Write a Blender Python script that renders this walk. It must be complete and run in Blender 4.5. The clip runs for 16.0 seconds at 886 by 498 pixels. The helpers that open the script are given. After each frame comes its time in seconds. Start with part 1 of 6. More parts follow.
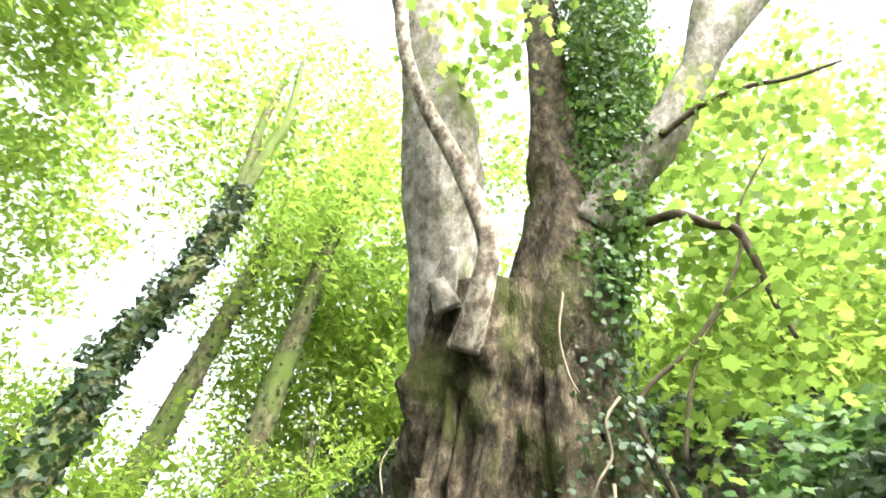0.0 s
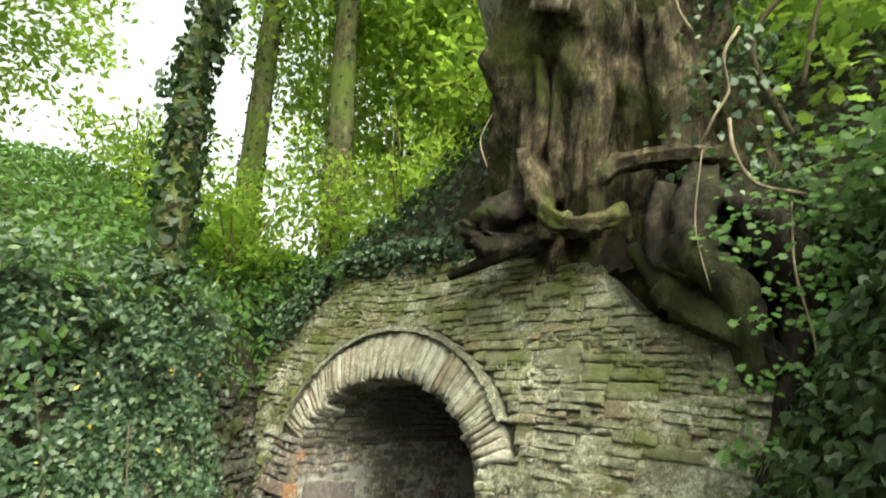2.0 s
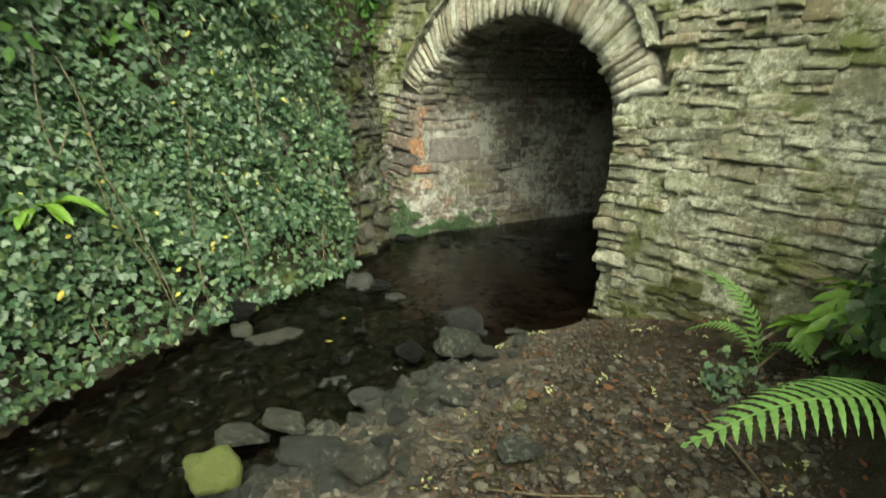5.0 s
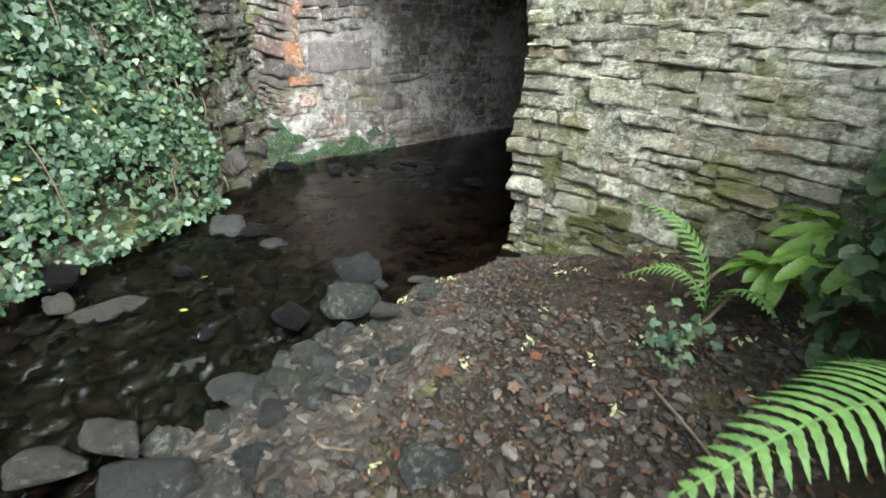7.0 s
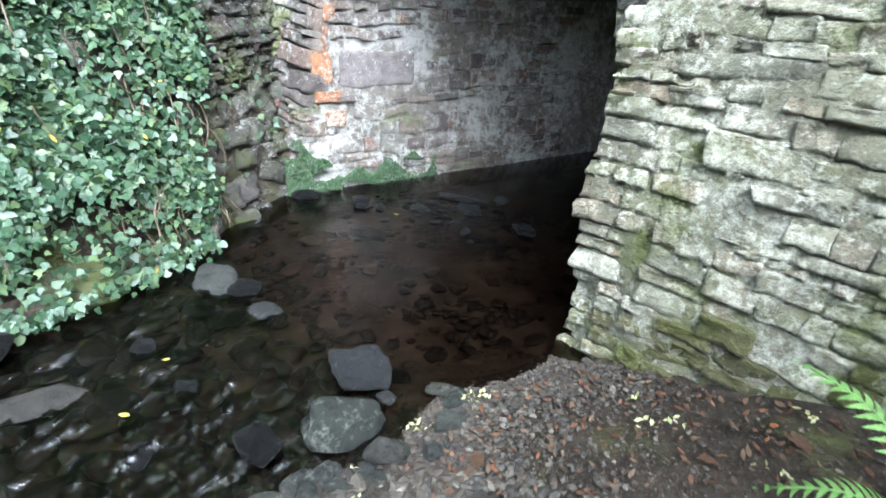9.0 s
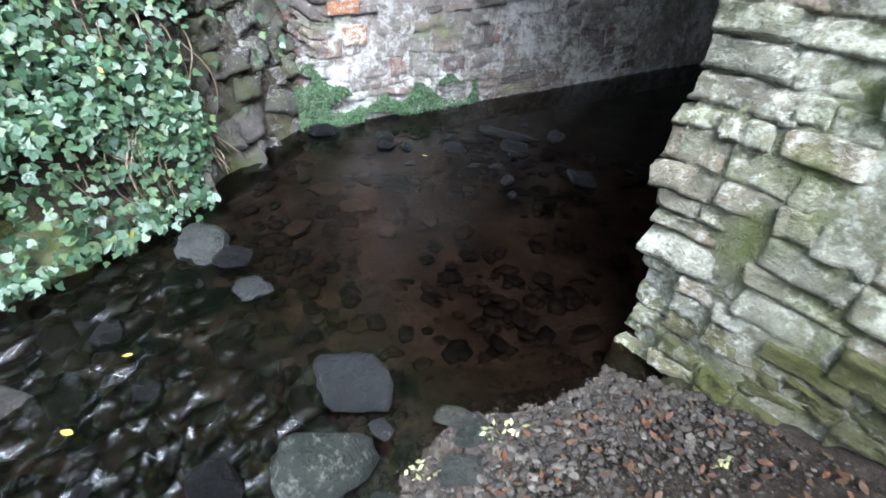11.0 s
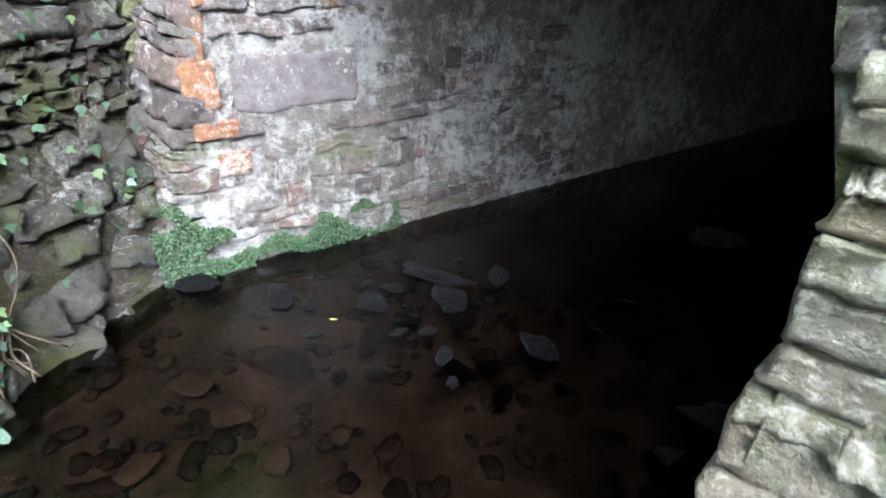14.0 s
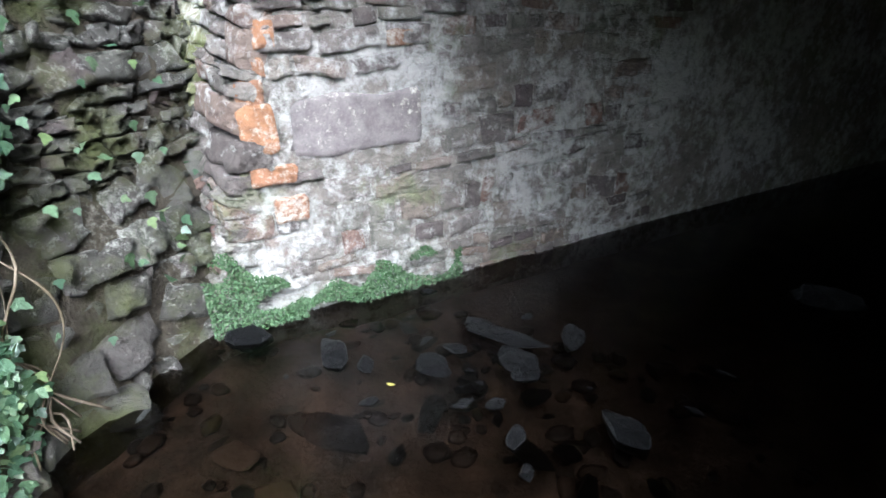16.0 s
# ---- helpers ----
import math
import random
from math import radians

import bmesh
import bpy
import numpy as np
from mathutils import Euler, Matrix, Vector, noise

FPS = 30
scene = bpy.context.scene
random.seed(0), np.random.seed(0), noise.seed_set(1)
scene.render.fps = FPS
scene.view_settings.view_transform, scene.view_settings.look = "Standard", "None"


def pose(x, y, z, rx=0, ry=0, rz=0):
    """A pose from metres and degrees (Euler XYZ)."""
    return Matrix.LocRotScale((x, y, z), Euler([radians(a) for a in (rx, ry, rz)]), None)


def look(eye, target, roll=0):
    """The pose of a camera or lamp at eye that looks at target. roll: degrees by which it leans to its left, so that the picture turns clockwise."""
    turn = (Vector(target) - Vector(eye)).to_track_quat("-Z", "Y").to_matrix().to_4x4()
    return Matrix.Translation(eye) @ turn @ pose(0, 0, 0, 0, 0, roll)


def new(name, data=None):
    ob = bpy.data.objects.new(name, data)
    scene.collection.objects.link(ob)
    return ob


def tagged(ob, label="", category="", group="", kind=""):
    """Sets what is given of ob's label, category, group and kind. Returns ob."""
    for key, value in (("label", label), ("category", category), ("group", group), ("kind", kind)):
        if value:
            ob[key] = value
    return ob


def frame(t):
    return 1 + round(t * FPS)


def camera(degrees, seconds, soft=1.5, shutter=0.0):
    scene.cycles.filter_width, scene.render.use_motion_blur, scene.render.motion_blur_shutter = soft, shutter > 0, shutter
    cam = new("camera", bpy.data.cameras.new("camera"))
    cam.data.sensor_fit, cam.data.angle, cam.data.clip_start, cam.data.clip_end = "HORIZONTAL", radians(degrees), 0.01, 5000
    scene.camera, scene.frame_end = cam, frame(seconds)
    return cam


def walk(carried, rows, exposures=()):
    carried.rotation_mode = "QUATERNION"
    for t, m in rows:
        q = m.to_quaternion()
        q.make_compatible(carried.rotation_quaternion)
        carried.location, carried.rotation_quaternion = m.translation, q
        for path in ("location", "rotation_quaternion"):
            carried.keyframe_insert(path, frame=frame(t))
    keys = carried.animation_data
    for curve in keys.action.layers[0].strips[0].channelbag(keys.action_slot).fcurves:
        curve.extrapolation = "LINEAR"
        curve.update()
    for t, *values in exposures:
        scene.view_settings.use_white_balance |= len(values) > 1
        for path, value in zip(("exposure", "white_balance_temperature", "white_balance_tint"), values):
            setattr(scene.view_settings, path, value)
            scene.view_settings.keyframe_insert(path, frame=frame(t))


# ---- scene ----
cam = camera(81.4, 16.0, 1.5, 0.5)
PATH = [
    (0, (1.267, 1.299, 2.443), (0.933, 2.587, 3.936), 11.9),
    (0.5, (1.278, 1.372, 2.436), (1.01, 2.765, 3.845), 8.4),
    (1, (1.226, 1.456, 2.372), (0.84, 3.064, 3.497), 6.1),
    (1.5, (1.009, 1.472, 2.36), (0.522, 3.258, 3.118), 4.4),
    (2, (0.873, 1.459, 2.323), (0.339, 3.313, 2.85), 3.1),
    (2.5, (0.817, 1.507, 2.261), (0.233, 3.378, 2.657), 2.8),
    (3, (0.725, 1.554, 2.187), (0.071, 3.429, 2.423), 2.0),
    (3.5, (0.702, 1.597, 2.118), (0.02, 3.473, 2.244), 1.7),
    (4, (0.68, 1.674, 2.036), (-0.036, 3.538, 1.916), 2.1),
    (4.5, (0.652, 1.791, 1.903), (-0.201, 3.549, 1.476), 1.6),
    (4.7, (0.647, 1.856, 1.868), (-0.25, 3.569, 1.355), 0.7),
    (6.8, (0.418, 2.562, 1.676), (-0.09, 4.275, 0.777), 2.4),
    (7, (0.415, 2.648, 1.675), (-0.082, 4.362, 0.771), 1.6),
    (7.5, (0.37, 2.94, 1.701), (-0.234, 4.606, 0.774), 1.1),
    (8, (0.324, 3.13, 1.704), (-0.38, 4.754, 0.774), -0.3),
    (8.5, (0.212, 3.404, 1.697), (-0.447, 5.059, 0.786), 2.7),
    (9, (0.158, 3.605, 1.703), (-0.509, 5.255, 0.791), 2.9),
    (9.2, (0.166, 3.687, 1.711), (-0.586, 5.293, 0.785), 1.0),
    (11.3, (-0.07, 4.45, 1.6), (-0.841, 5.827, 0.372), -0.4),
    (11.5, (-0.117, 4.539, 1.636), (-0.853, 5.911, 0.381), -1.5),
    (12, (-0.155, 4.738, 1.565), (-0.814, 5.954, 0.121), 0.0),
    (12.5, (-0.175, 4.932, 1.619), (-0.887, 6.151, 0.202), -2.2),
    (13, (-0.313, 5.034, 1.683), (-0.982, 6.554, 0.567), -0.9),
    (13.5, (-0.375, 5.117, 1.707), (-1.017, 6.732, 0.718), -0.4),
    (14, (-0.419, 5.286, 1.686), (-1.018, 6.901, 0.669), 1.5),
    (14.5, (-0.408, 5.416, 1.677), (-1.104, 7.006, 0.683), -0.3),
    (15, (-0.459, 5.464, 1.689), (-1.206, 7.036, 0.704), -0.9),
    (15.5, (-0.557, 5.494, 1.688), (-1.31, 7.099, 0.762), -0.3),
    (16, (-0.636, 5.528, 1.688), (-1.422, 7.113, 0.755), -0.2),
]
EXPOSURES = [
    (0, 2.82, 6600, 7),
    (1.0, 2.25, 6800, 5),
    (2.0, 1.85, 7500, -8),
    (4.7, 1.75, 7600, -14),
    (7.0, 2.3, 6000, 4),
    (9.0, 2.8, 5400, 6),
    (12.0, 2.68, 5350, 11),
    (13.5, 2.75, 5500, 11),
    (16, 2.75, 5500, 9),
]
walk(cam, [(t, look(eye, target, roll)) for t, eye, target, roll in PATH], EXPOSURES)

# ---- daylight: bright, thinly overcast sky over a wooded stream ----
world = bpy.data.worlds.new("sky")
scene.world = world
world.use_nodes = True
wn = world.node_tree.nodes
sky = wn.new("ShaderNodeTexSky")
sky.sky_type = "NISHITA"
sky.sun_disc = False
sky.sun_elevation = radians(50)
sky.sun_rotation = radians(138)
sky.air_density, sky.dust_density, sky.ozone_density = 1.0, 7.0, 0.6
haze = wn.new("ShaderNodeHueSaturation")
haze.inputs["Saturation"].default_value = 0.3
world.node_tree.links.new(sky.outputs[0], haze.inputs["Color"])
world.node_tree.links.new(haze.outputs[0], wn["Background"].inputs[0])
wn["Background"].inputs[1].default_value = 0.15
sun_data = bpy.data.lights.new("sun", "SUN")
sun_data.energy, sun_data.angle, sun_data.color = 0.75, radians(35), (1.0, 0.97, 0.92)
sun = new("sun", sun_data)
sun.matrix_basis = look((7.0, -6.0, 12.0), (0, 2, 0))

# ---- materials ----


class Nodes:
    """A small builder of procedural node materials."""

    def __init__(self, name):
        self.m = bpy.data.materials.new(name)
        self.m.use_nodes = True
        self.t = self.m.node_tree
        self.b = self.t.nodes["Principled BSDF"]
        self.pos = self.add("ShaderNodeNewGeometry").outputs["Position"]

    def add(self, kind, **put):
        n = self.t.nodes.new(kind)
        for k, v in put.items():
            n.inputs[k.replace("_", " ")].default_value = v
        return n

    def link(self, a, b):
        self.t.links.new(a, b)

    def noise(self, scale, detail=4.0, rough=0.55, stretch=None):
        n = self.add("ShaderNodeTexNoise", Scale=scale, Detail=detail, Roughness=rough)
        src = self.pos
        if stretch:
            mp = self.add("ShaderNodeMapping", Scale=stretch)
            self.link(src, mp.inputs[0])
            src = mp.outputs[0]
        self.link(src, n.inputs["Vector"])
        return n.outputs[0]

    def ramp(self, fac, stops):
        r = self.add("ShaderNodeValToRGB")
        el = r.color_ramp.elements
        while len(el) < len(stops):
            el.new(0.5)
        for e, (p, c) in zip(el, stops):
            e.position = p
            e.color = (*c, 1) if not isinstance(c, (int, float)) else (c, c, c, 1)
        self.link(fac, r.inputs[0])
        return r.outputs[0]

    def mix(self, fac, a, b, kind="MIX"):
        n = self.t.nodes.new("ShaderNodeMix")
        n.data_type, n.blend_type = "RGBA", kind
        for val, sock in ((fac, n.inputs[0]), (a, n.inputs[6]), (b, n.inputs[7])):
            if isinstance(val, bpy.types.NodeSocket):
                self.link(val, sock)
            elif isinstance(val, (int, float)):
                sock.default_value = val
            else:
                sock.default_value = (*val, 1)
        return n.outputs[2]

    def maths(self, op, a, b):
        n = self.t.nodes.new("ShaderNodeMath")
        n.operation = op
        for val, sock in ((a, n.inputs[0]), (b, n.inputs[1])):
            if isinstance(val, bpy.types.NodeSocket):
                self.link(val, sock)
            else:
                sock.default_value = val
        return n.outputs[0]

    def bump(self, height, strength, distance):
        n = self.add("ShaderNodeBump", Strength=strength, Distance=distance)
        self.link(height, n.inputs["Height"])
        self.link(n.outputs[0], self.b.inputs["Normal"])

    def out(self, colour, rough=0.85, spec=0.3):
        if isinstance(colour, bpy.types.NodeSocket):
            self.link(colour, self.b.inputs["Base Color"])
        else:
            self.b.inputs["Base Color"].default_value = (*colour, 1)
        if isinstance(rough, bpy.types.NodeSocket):
            self.link(rough, self.b.inputs["Roughness"])
        else:
            self.b.inputs["Roughness"].default_value = rough
        self.b.inputs["Specular IOR Level"].default_value = spec
        return self.m


def stone_material(name, cols, lichen=(0.62, 0.6, 0.5), lich=0.62, moss=(0.09, 0.11, 0.025), mossy=0.6, rough=0.9, bump=0.02, island=False, strata=None, spec=0.25, patch=26):
    """Weathered stone: a tone for each piece, blotches, lichen, moss, grain and relief."""
    k = Nodes(name)
    if island:
        rnd = k.add("ShaderNodeNewGeometry").outputs["Random Per Island"]
    else:
        rnd = k.add("ShaderNodeObjectInfo").outputs["Random"]
    n = len(cols) - 1
    base = k.ramp(rnd, [(i / n, c) for i, c in enumerate(cols)])
    blotch = k.noise(11, 6, 0.65)
    base = k.mix(0.75, base, k.ramp(blotch, [(0.3, 0.32), (0.55, 0.85), (0.75, 1.0)]), "MULTIPLY")
    grain = k.noise(85, 3, 0.7)
    base = k.mix(0.4, base, k.ramp(grain, [(0.3, 0.45), (0.7, 1.0)]), "MULTIPLY")
    stain = k.noise(1.7, 5, 0.6)
    spots = k.noise(patch, 6, 0.72)
    both = k.maths("ADD", k.maths("MULTIPLY", stain, 0.45), k.maths("MULTIPLY", spots, 0.55))
    base = k.mix(k.ramp(both, [(lich - 0.06, 0.0), (lich + 0.05, 0.85)]), base, lichen)
    green = k.noise(2.3, 6, 0.62)
    base = k.mix(k.ramp(green, [(mossy - 0.07, 0.0), (mossy + 0.09, 0.85)]), base, moss)
    h = k.maths("ADD", k.maths("MULTIPLY", k.noise(9, 12, 0.72, strata), 1.0), k.maths("ADD", k.maths("MULTIPLY", grain, 0.25), k.maths("MULTIPLY", k.noise(46, 6, 0.7), 0.45)))
    k.bump(h, 1.0, bump)
    return k.out(base, rough, spec)


M_WALL = stone_material("olive-stained sandstone", [(0.26, 0.25, 0.17), (0.38, 0.37, 0.27), (0.28, 0.28, 0.18), (0.43, 0.42, 0.33), (0.27, 0.265, 0.2), (0.37, 0.31, 0.22), (0.4, 0.39, 0.29)], lichen=(0.64, 0.63, 0.53), mossy=0.61, moss=(0.125, 0.145, 0.04), lich=0.54, bump=0.065, strata=(1, 1, 1.3))
M_WALLMOSS = stone_material("mossy plinth stone", [(0.17, 0.16, 0.085), (0.22, 0.2, 0.12), (0.14, 0.135, 0.07)], mossy=0.5, moss=(0.08, 0.088, 0.02), lich=0.58, bump=0.07, strata=(1, 1, 2.0))
M_VOUSS = stone_material("pale limestone", [(0.46, 0.44, 0.36), (0.62, 0.6, 0.52), (0.4, 0.36, 0.28), (0.56, 0.54, 0.46), (0.38, 0.31, 0.24), (0.66, 0.64, 0.56)], lichen=(0.68, 0.67, 0.6), lich=0.57, mossy=0.63, moss=(0.14, 0.155, 0.06), bump=0.05)
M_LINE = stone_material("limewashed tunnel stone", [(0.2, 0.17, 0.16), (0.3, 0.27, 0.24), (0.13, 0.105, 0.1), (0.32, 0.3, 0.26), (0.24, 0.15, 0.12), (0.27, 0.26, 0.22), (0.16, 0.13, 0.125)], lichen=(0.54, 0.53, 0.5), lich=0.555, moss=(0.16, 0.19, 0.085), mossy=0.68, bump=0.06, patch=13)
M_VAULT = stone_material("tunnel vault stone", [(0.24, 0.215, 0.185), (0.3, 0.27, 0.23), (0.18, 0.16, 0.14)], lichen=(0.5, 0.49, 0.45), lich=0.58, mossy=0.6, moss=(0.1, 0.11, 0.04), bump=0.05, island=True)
M_ORANGE = stone_material("rusty orange brick", [(0.34, 0.165, 0.09), (0.29, 0.16, 0.1), (0.38, 0.19, 0.1)], lich=0.55, lichen=(0.5, 0.46, 0.4), mossy=0.8, bump=0.03)
M_PLAQUE = stone_material("dark purple-grey slab", [(0.2, 0.178, 0.175), (0.215, 0.19, 0.185)], lich=0.62, mossy=0.85, bump=0.01)
M_RUBBLE = stone_material("dark rubble stone", [(0.1, 0.095, 0.085), (0.15, 0.145, 0.125), (0.075, 0.07, 0.06), (0.12, 0.11, 0.1), (0.1, 0.075, 0.07)], lichen=(0.4, 0.4, 0.36), lich=0.58, mossy=0.54, moss=(0.07, 0.08, 0.025), bump=0.06, rough=0.8)
M_MORTAR = stone_material("weathered mortar", [(0.3, 0.29, 0.21), (0.3, 0.29, 0.21)], lichen=(0.58, 0.58, 0.5), lich=0.55, mossy=0.565, moss=(0.125, 0.145, 0.04), bump=0.09)
M_LIME = stone_material("lime mortar", [(0.3, 0.27, 0.235), (0.3, 0.27, 0.235)], lichen=(0.55, 0.54, 0.51), lich=0.52, mossy=0.67, moss=(0.16, 0.19, 0.085), bump=0.08, patch=13)
M_SOILMORTAR = stone_material("dark earth packed between rubble", [(0.085, 0.07, 0.05), (0.085, 0.07, 0.05)], lichen=(0.25, 0.24, 0.2), lich=0.6, mossy=0.55, moss=(0.07, 0.08, 0.025), bump=0.1)
M_ROCK = stone_material("grey river stone", [(0.035, 0.037, 0.036), (0.06, 0.063, 0.058), (0.025, 0.026, 0.028), (0.055, 0.052, 0.046), (0.04, 0.045, 0.038), (0.07, 0.068, 0.062)], lichen=(0.2, 0.21, 0.18), lich=0.6, mossy=0.67, moss=(0.06, 0.07, 0.035), bump=0.06, rough=0.6)
M_WET = stone_material("wet black stone", [(0.007, 0.007, 0.008), (0.013, 0.013, 0.014), (0.006, 0.006, 0.007)], lich=0.8, mossy=0.75, bump=0.09, rough=0.42, spec=0.22)
M_BROWNROCK = stone_material("brown stone under water", [(0.17, 0.125, 0.095), (0.13, 0.1, 0.078)], lich=0.75, mossy=0.8, bump=0.01, rough=0.5)
M_MOSSROCK = stone_material("moss-covered stone", [(0.09, 0.088, 0.06), (0.11, 0.105, 0.075)], lich=0.75, mossy=0.42, moss=(0.075, 0.09, 0.025), bump=0.02)
M_COBBLE = stone_material("wet cobbles", [(0.024, 0.022, 0.021), (0.045, 0.037, 0.032), (0.018, 0.018, 0.019), (0.075, 0.056, 0.043), (0.03, 0.027, 0.026)], lich=0.75, mossy=0.7, bump=0.012, rough=0.3, island=True)
M_PEBBLE = stone_material("gravel", [(0.03, 0.026, 0.023), (0.06, 0.052, 0.045), (0.036, 0.028, 0.022), (0.14, 0.125, 0.105), (0.034, 0.032, 0.031), (0.055, 0.042, 0.032), (0.075, 0.062, 0.05), (0.028, 0.024, 0.021)], lich=0.72, mossy=0.72, bump=0.006, rough=0.65, island=True)


def earth_material():
    k = Nodes("leaf-strewn soil")
    a = k.noise(7, 8, 0.7)
    base = k.ramp(a, [(0.3, (0.012, 0.009, 0.007)), (0.5, (0.03, 0.022, 0.016)), (0.7, (0.058, 0.044, 0.033))])
    base = k.mix(k.ramp(k.noise(70, 3, 0.8), [(0.56, 0.0), (0.68, 0.7)]), base, (0.11, 0.088, 0.062))
    base = k.mix(k.ramp(k.noise(1.6, 5, 0.6), [(0.56, 0.0), (0.7, 0.75)]), base, (0.07, 0.08, 0.02))
    k.bump(k.maths("ADD", k.noise(40, 6, 0.7), a), 1.0, 0.03)
    return k.out(base, 0.8, 0.25)


def bed_material():
    k = Nodes("brown stream bed silt")
    base = k.ramp(k.noise(5, 7, 0.65), [(0.3, (0.03, 0.021, 0.016)), (0.5, (0.08, 0.062, 0.049)), (0.72, (0.18, 0.136, 0.106))])
    k.bump(k.noise(30, 5, 0.7), 1.0, 0.02)
    return k.out(base, 0.7, 0.3)


def bark_material(name, cols, moss=0.6, mosscol=(0.1, 0.13, 0.02), scale=1.0, bump=0.05):
    k = Nodes(name)
    fis = k.noise(9 * scale, 8, 0.7, (1, 1, 0.38))
    pat = k.noise(5.0 * scale, 6, 0.75, (1, 1, 0.7))
    base = k.ramp(k.maths("ADD", k.maths("MULTIPLY", fis, 0.5), k.maths("MULTIPLY", pat, 0.5)), [(0.38, cols[0]), (0.47, cols[1]), (0.54, cols[2]), (0.62, cols[3])])
    base = k.mix(0.5, base, k.ramp(k.noise(60, 4, 0.75), [(0.3, 0.35), (0.7, 1.0)]), "MULTIPLY")
    base = k.mix(k.ramp(k.noise(1.5, 5, 0.65, (1, 1, 0.5)), [(moss - 0.05, 0.0), (moss + 0.1, 0.8)]), base, mosscol)
    k.bump(k.maths("ADD", k.maths("MULTIPLY", fis, 1.0), k.maths("MULTIPLY", k.noise(45, 5, 0.7), 0.3)), 1.0, bump)
    return k.out(base, 0.88, 0.2)


M_EARTH = earth_material()
M_BED = bed_material()
M_BARK = bark_material("fissured brown bark", [(0.012, 0.01, 0.008), (0.07, 0.055, 0.036), (0.16, 0.128, 0.084), (0.36, 0.31, 0.22)], 0.55, (0.085, 0.11, 0.02), bump=0.12)
M_MOSSBARK = bark_material("mossy green bark", [(0.05, 0.045, 0.03), (0.1, 0.09, 0.05), (0.15, 0.15, 0.08), (0.24, 0.23, 0.14)], 0.47, (0.1, 0.15, 0.03), bump=0.05)
M_LIMB = bark_material("silvery flaking bark", [(0.09, 0.08, 0.06), (0.2, 0.185, 0.15), (0.32, 0.3, 0.26), (0.46, 0.44, 0.39)], 0.55, bump=0.03)
M_ROOT = bark_material("dark root bark", [(0.009, 0.008, 0.007), (0.022, 0.018, 0.014), (0.04, 0.033, 0.026), (0.1, 0.085, 0.065)], 0.56, (0.05, 0.065, 0.018), bump=0.06)
M_DEAD = bark_material("bleached dead wood", [(0.06, 0.045, 0.035), (0.16, 0.13, 0.1), (0.38, 0.34, 0.27), (0.6, 0.56, 0.46)], 0.75, bump=0.03)
M_TWIG = bark_material("thin brown twig", [(0.06, 0.045, 0.03), (0.1, 0.08, 0.05), (0.14, 0.11, 0.08), (0.22, 0.18, 0.13)], 0.7, bump=0.01)
M_VINE = bark_material("pale ivy stem", [(0.13, 0.1, 0.07), (0.19, 0.155, 0.11), (0.26, 0.22, 0.16), (0.36, 0.31, 0.23)], 0.85, bump=0.005)


def leaf_material(name, cols, through_col, glow=0.45, rough=0.45, spec=0.4, veins=True):
    """Thin leaf: a tone for each leaf, gloss above, light coming through."""
    k = Nodes(name)
    rnd = k.add("ShaderNodeNewGeometry").outputs["Random Per Island"]
    n = len(cols) - 1
    base = k.ramp(rnd, [(i / n, c) for i, c in enumerate(cols)])
    base = k.mix(0.7, base, k.ramp(k.noise(45, 4, 0.65), [(0.32, 0.4), (0.66, 1.0)]), "MULTIPLY")
    k.bump(k.noise(70, 3, 0.6), 0.6, 0.01)
    k.out(base, rough, spec)
    tr = k.add("ShaderNodeBsdfTranslucent")
    k.link(k.mix(0.45, base, through_col), tr.inputs[0])
    mx = k.add("ShaderNodeMixShader")
    mx.inputs[0].default_value = glow
    k.link(k.b.outputs[0], mx.inputs[1])
    k.link(tr.outputs[0], mx.inputs[2])
    k.link(mx.outputs[0], k.t.nodes["Material Output"].inputs[0])
    return k.m


M_IVY = leaf_material("ivy leaf", [(0.034, 0.072, 0.038), (0.066, 0.125, 0.07), (0.052, 0.1, 0.062), (0.1, 0.165, 0.09), (0.06, 0.112, 0.058), (0.13, 0.185, 0.075), (0.085, 0.138, 0.1)], (0.13, 0.22, 0.05), 0.22, 0.33, 0.55)
M_IVYDARK = leaf_material("old dark ivy leaf", [(0.02, 0.045, 0.02), (0.035, 0.07, 0.028), (0.05, 0.09, 0.04), (0.03, 0.05, 0.03)], (0.1, 0.18, 0.03), 0.25, 0.4, 0.4)
M_HERB = leaf_material("soft green herb leaf", [(0.07, 0.16, 0.035), (0.1, 0.21, 0.05), (0.06, 0.13, 0.04), (0.13, 0.24, 0.06)], (0.2, 0.34, 0.05), 0.35, 0.5, 0.3)
M_CROWN = leaf_material("sunlit tree leaf", [(0.12, 0.21, 0.03), (0.16, 0.26, 0.04), (0.2, 0.3, 0.05), (0.14, 0.24, 0.035), (0.25, 0.33, 0.06)], (0.4, 0.6, 0.13), 0.62, 0.5, 0.3)
M_FAR = leaf_material("woodland leaf", [(0.12, 0.2, 0.03), (0.16, 0.26, 0.04), (0.21, 0.31, 0.05), (0.28, 0.36, 0.06)], (0.48, 0.68, 0.13), 0.7, 0.5, 0.3)
M_FERN = leaf_material("fresh fern green", [(0.14, 0.26, 0.07), (0.17, 0.3, 0.09), (0.12, 0.24, 0.07)], (0.25, 0.4, 0.08), 0.3, 0.45, 0.35)
M_HART = leaf_material("glossy strap leaf", [(0.1, 0.2, 0.03), (0.15, 0.27, 0.045), (0.085, 0.175, 0.035)], (0.3, 0.45, 0.05), 0.3, 0.3, 0.5)
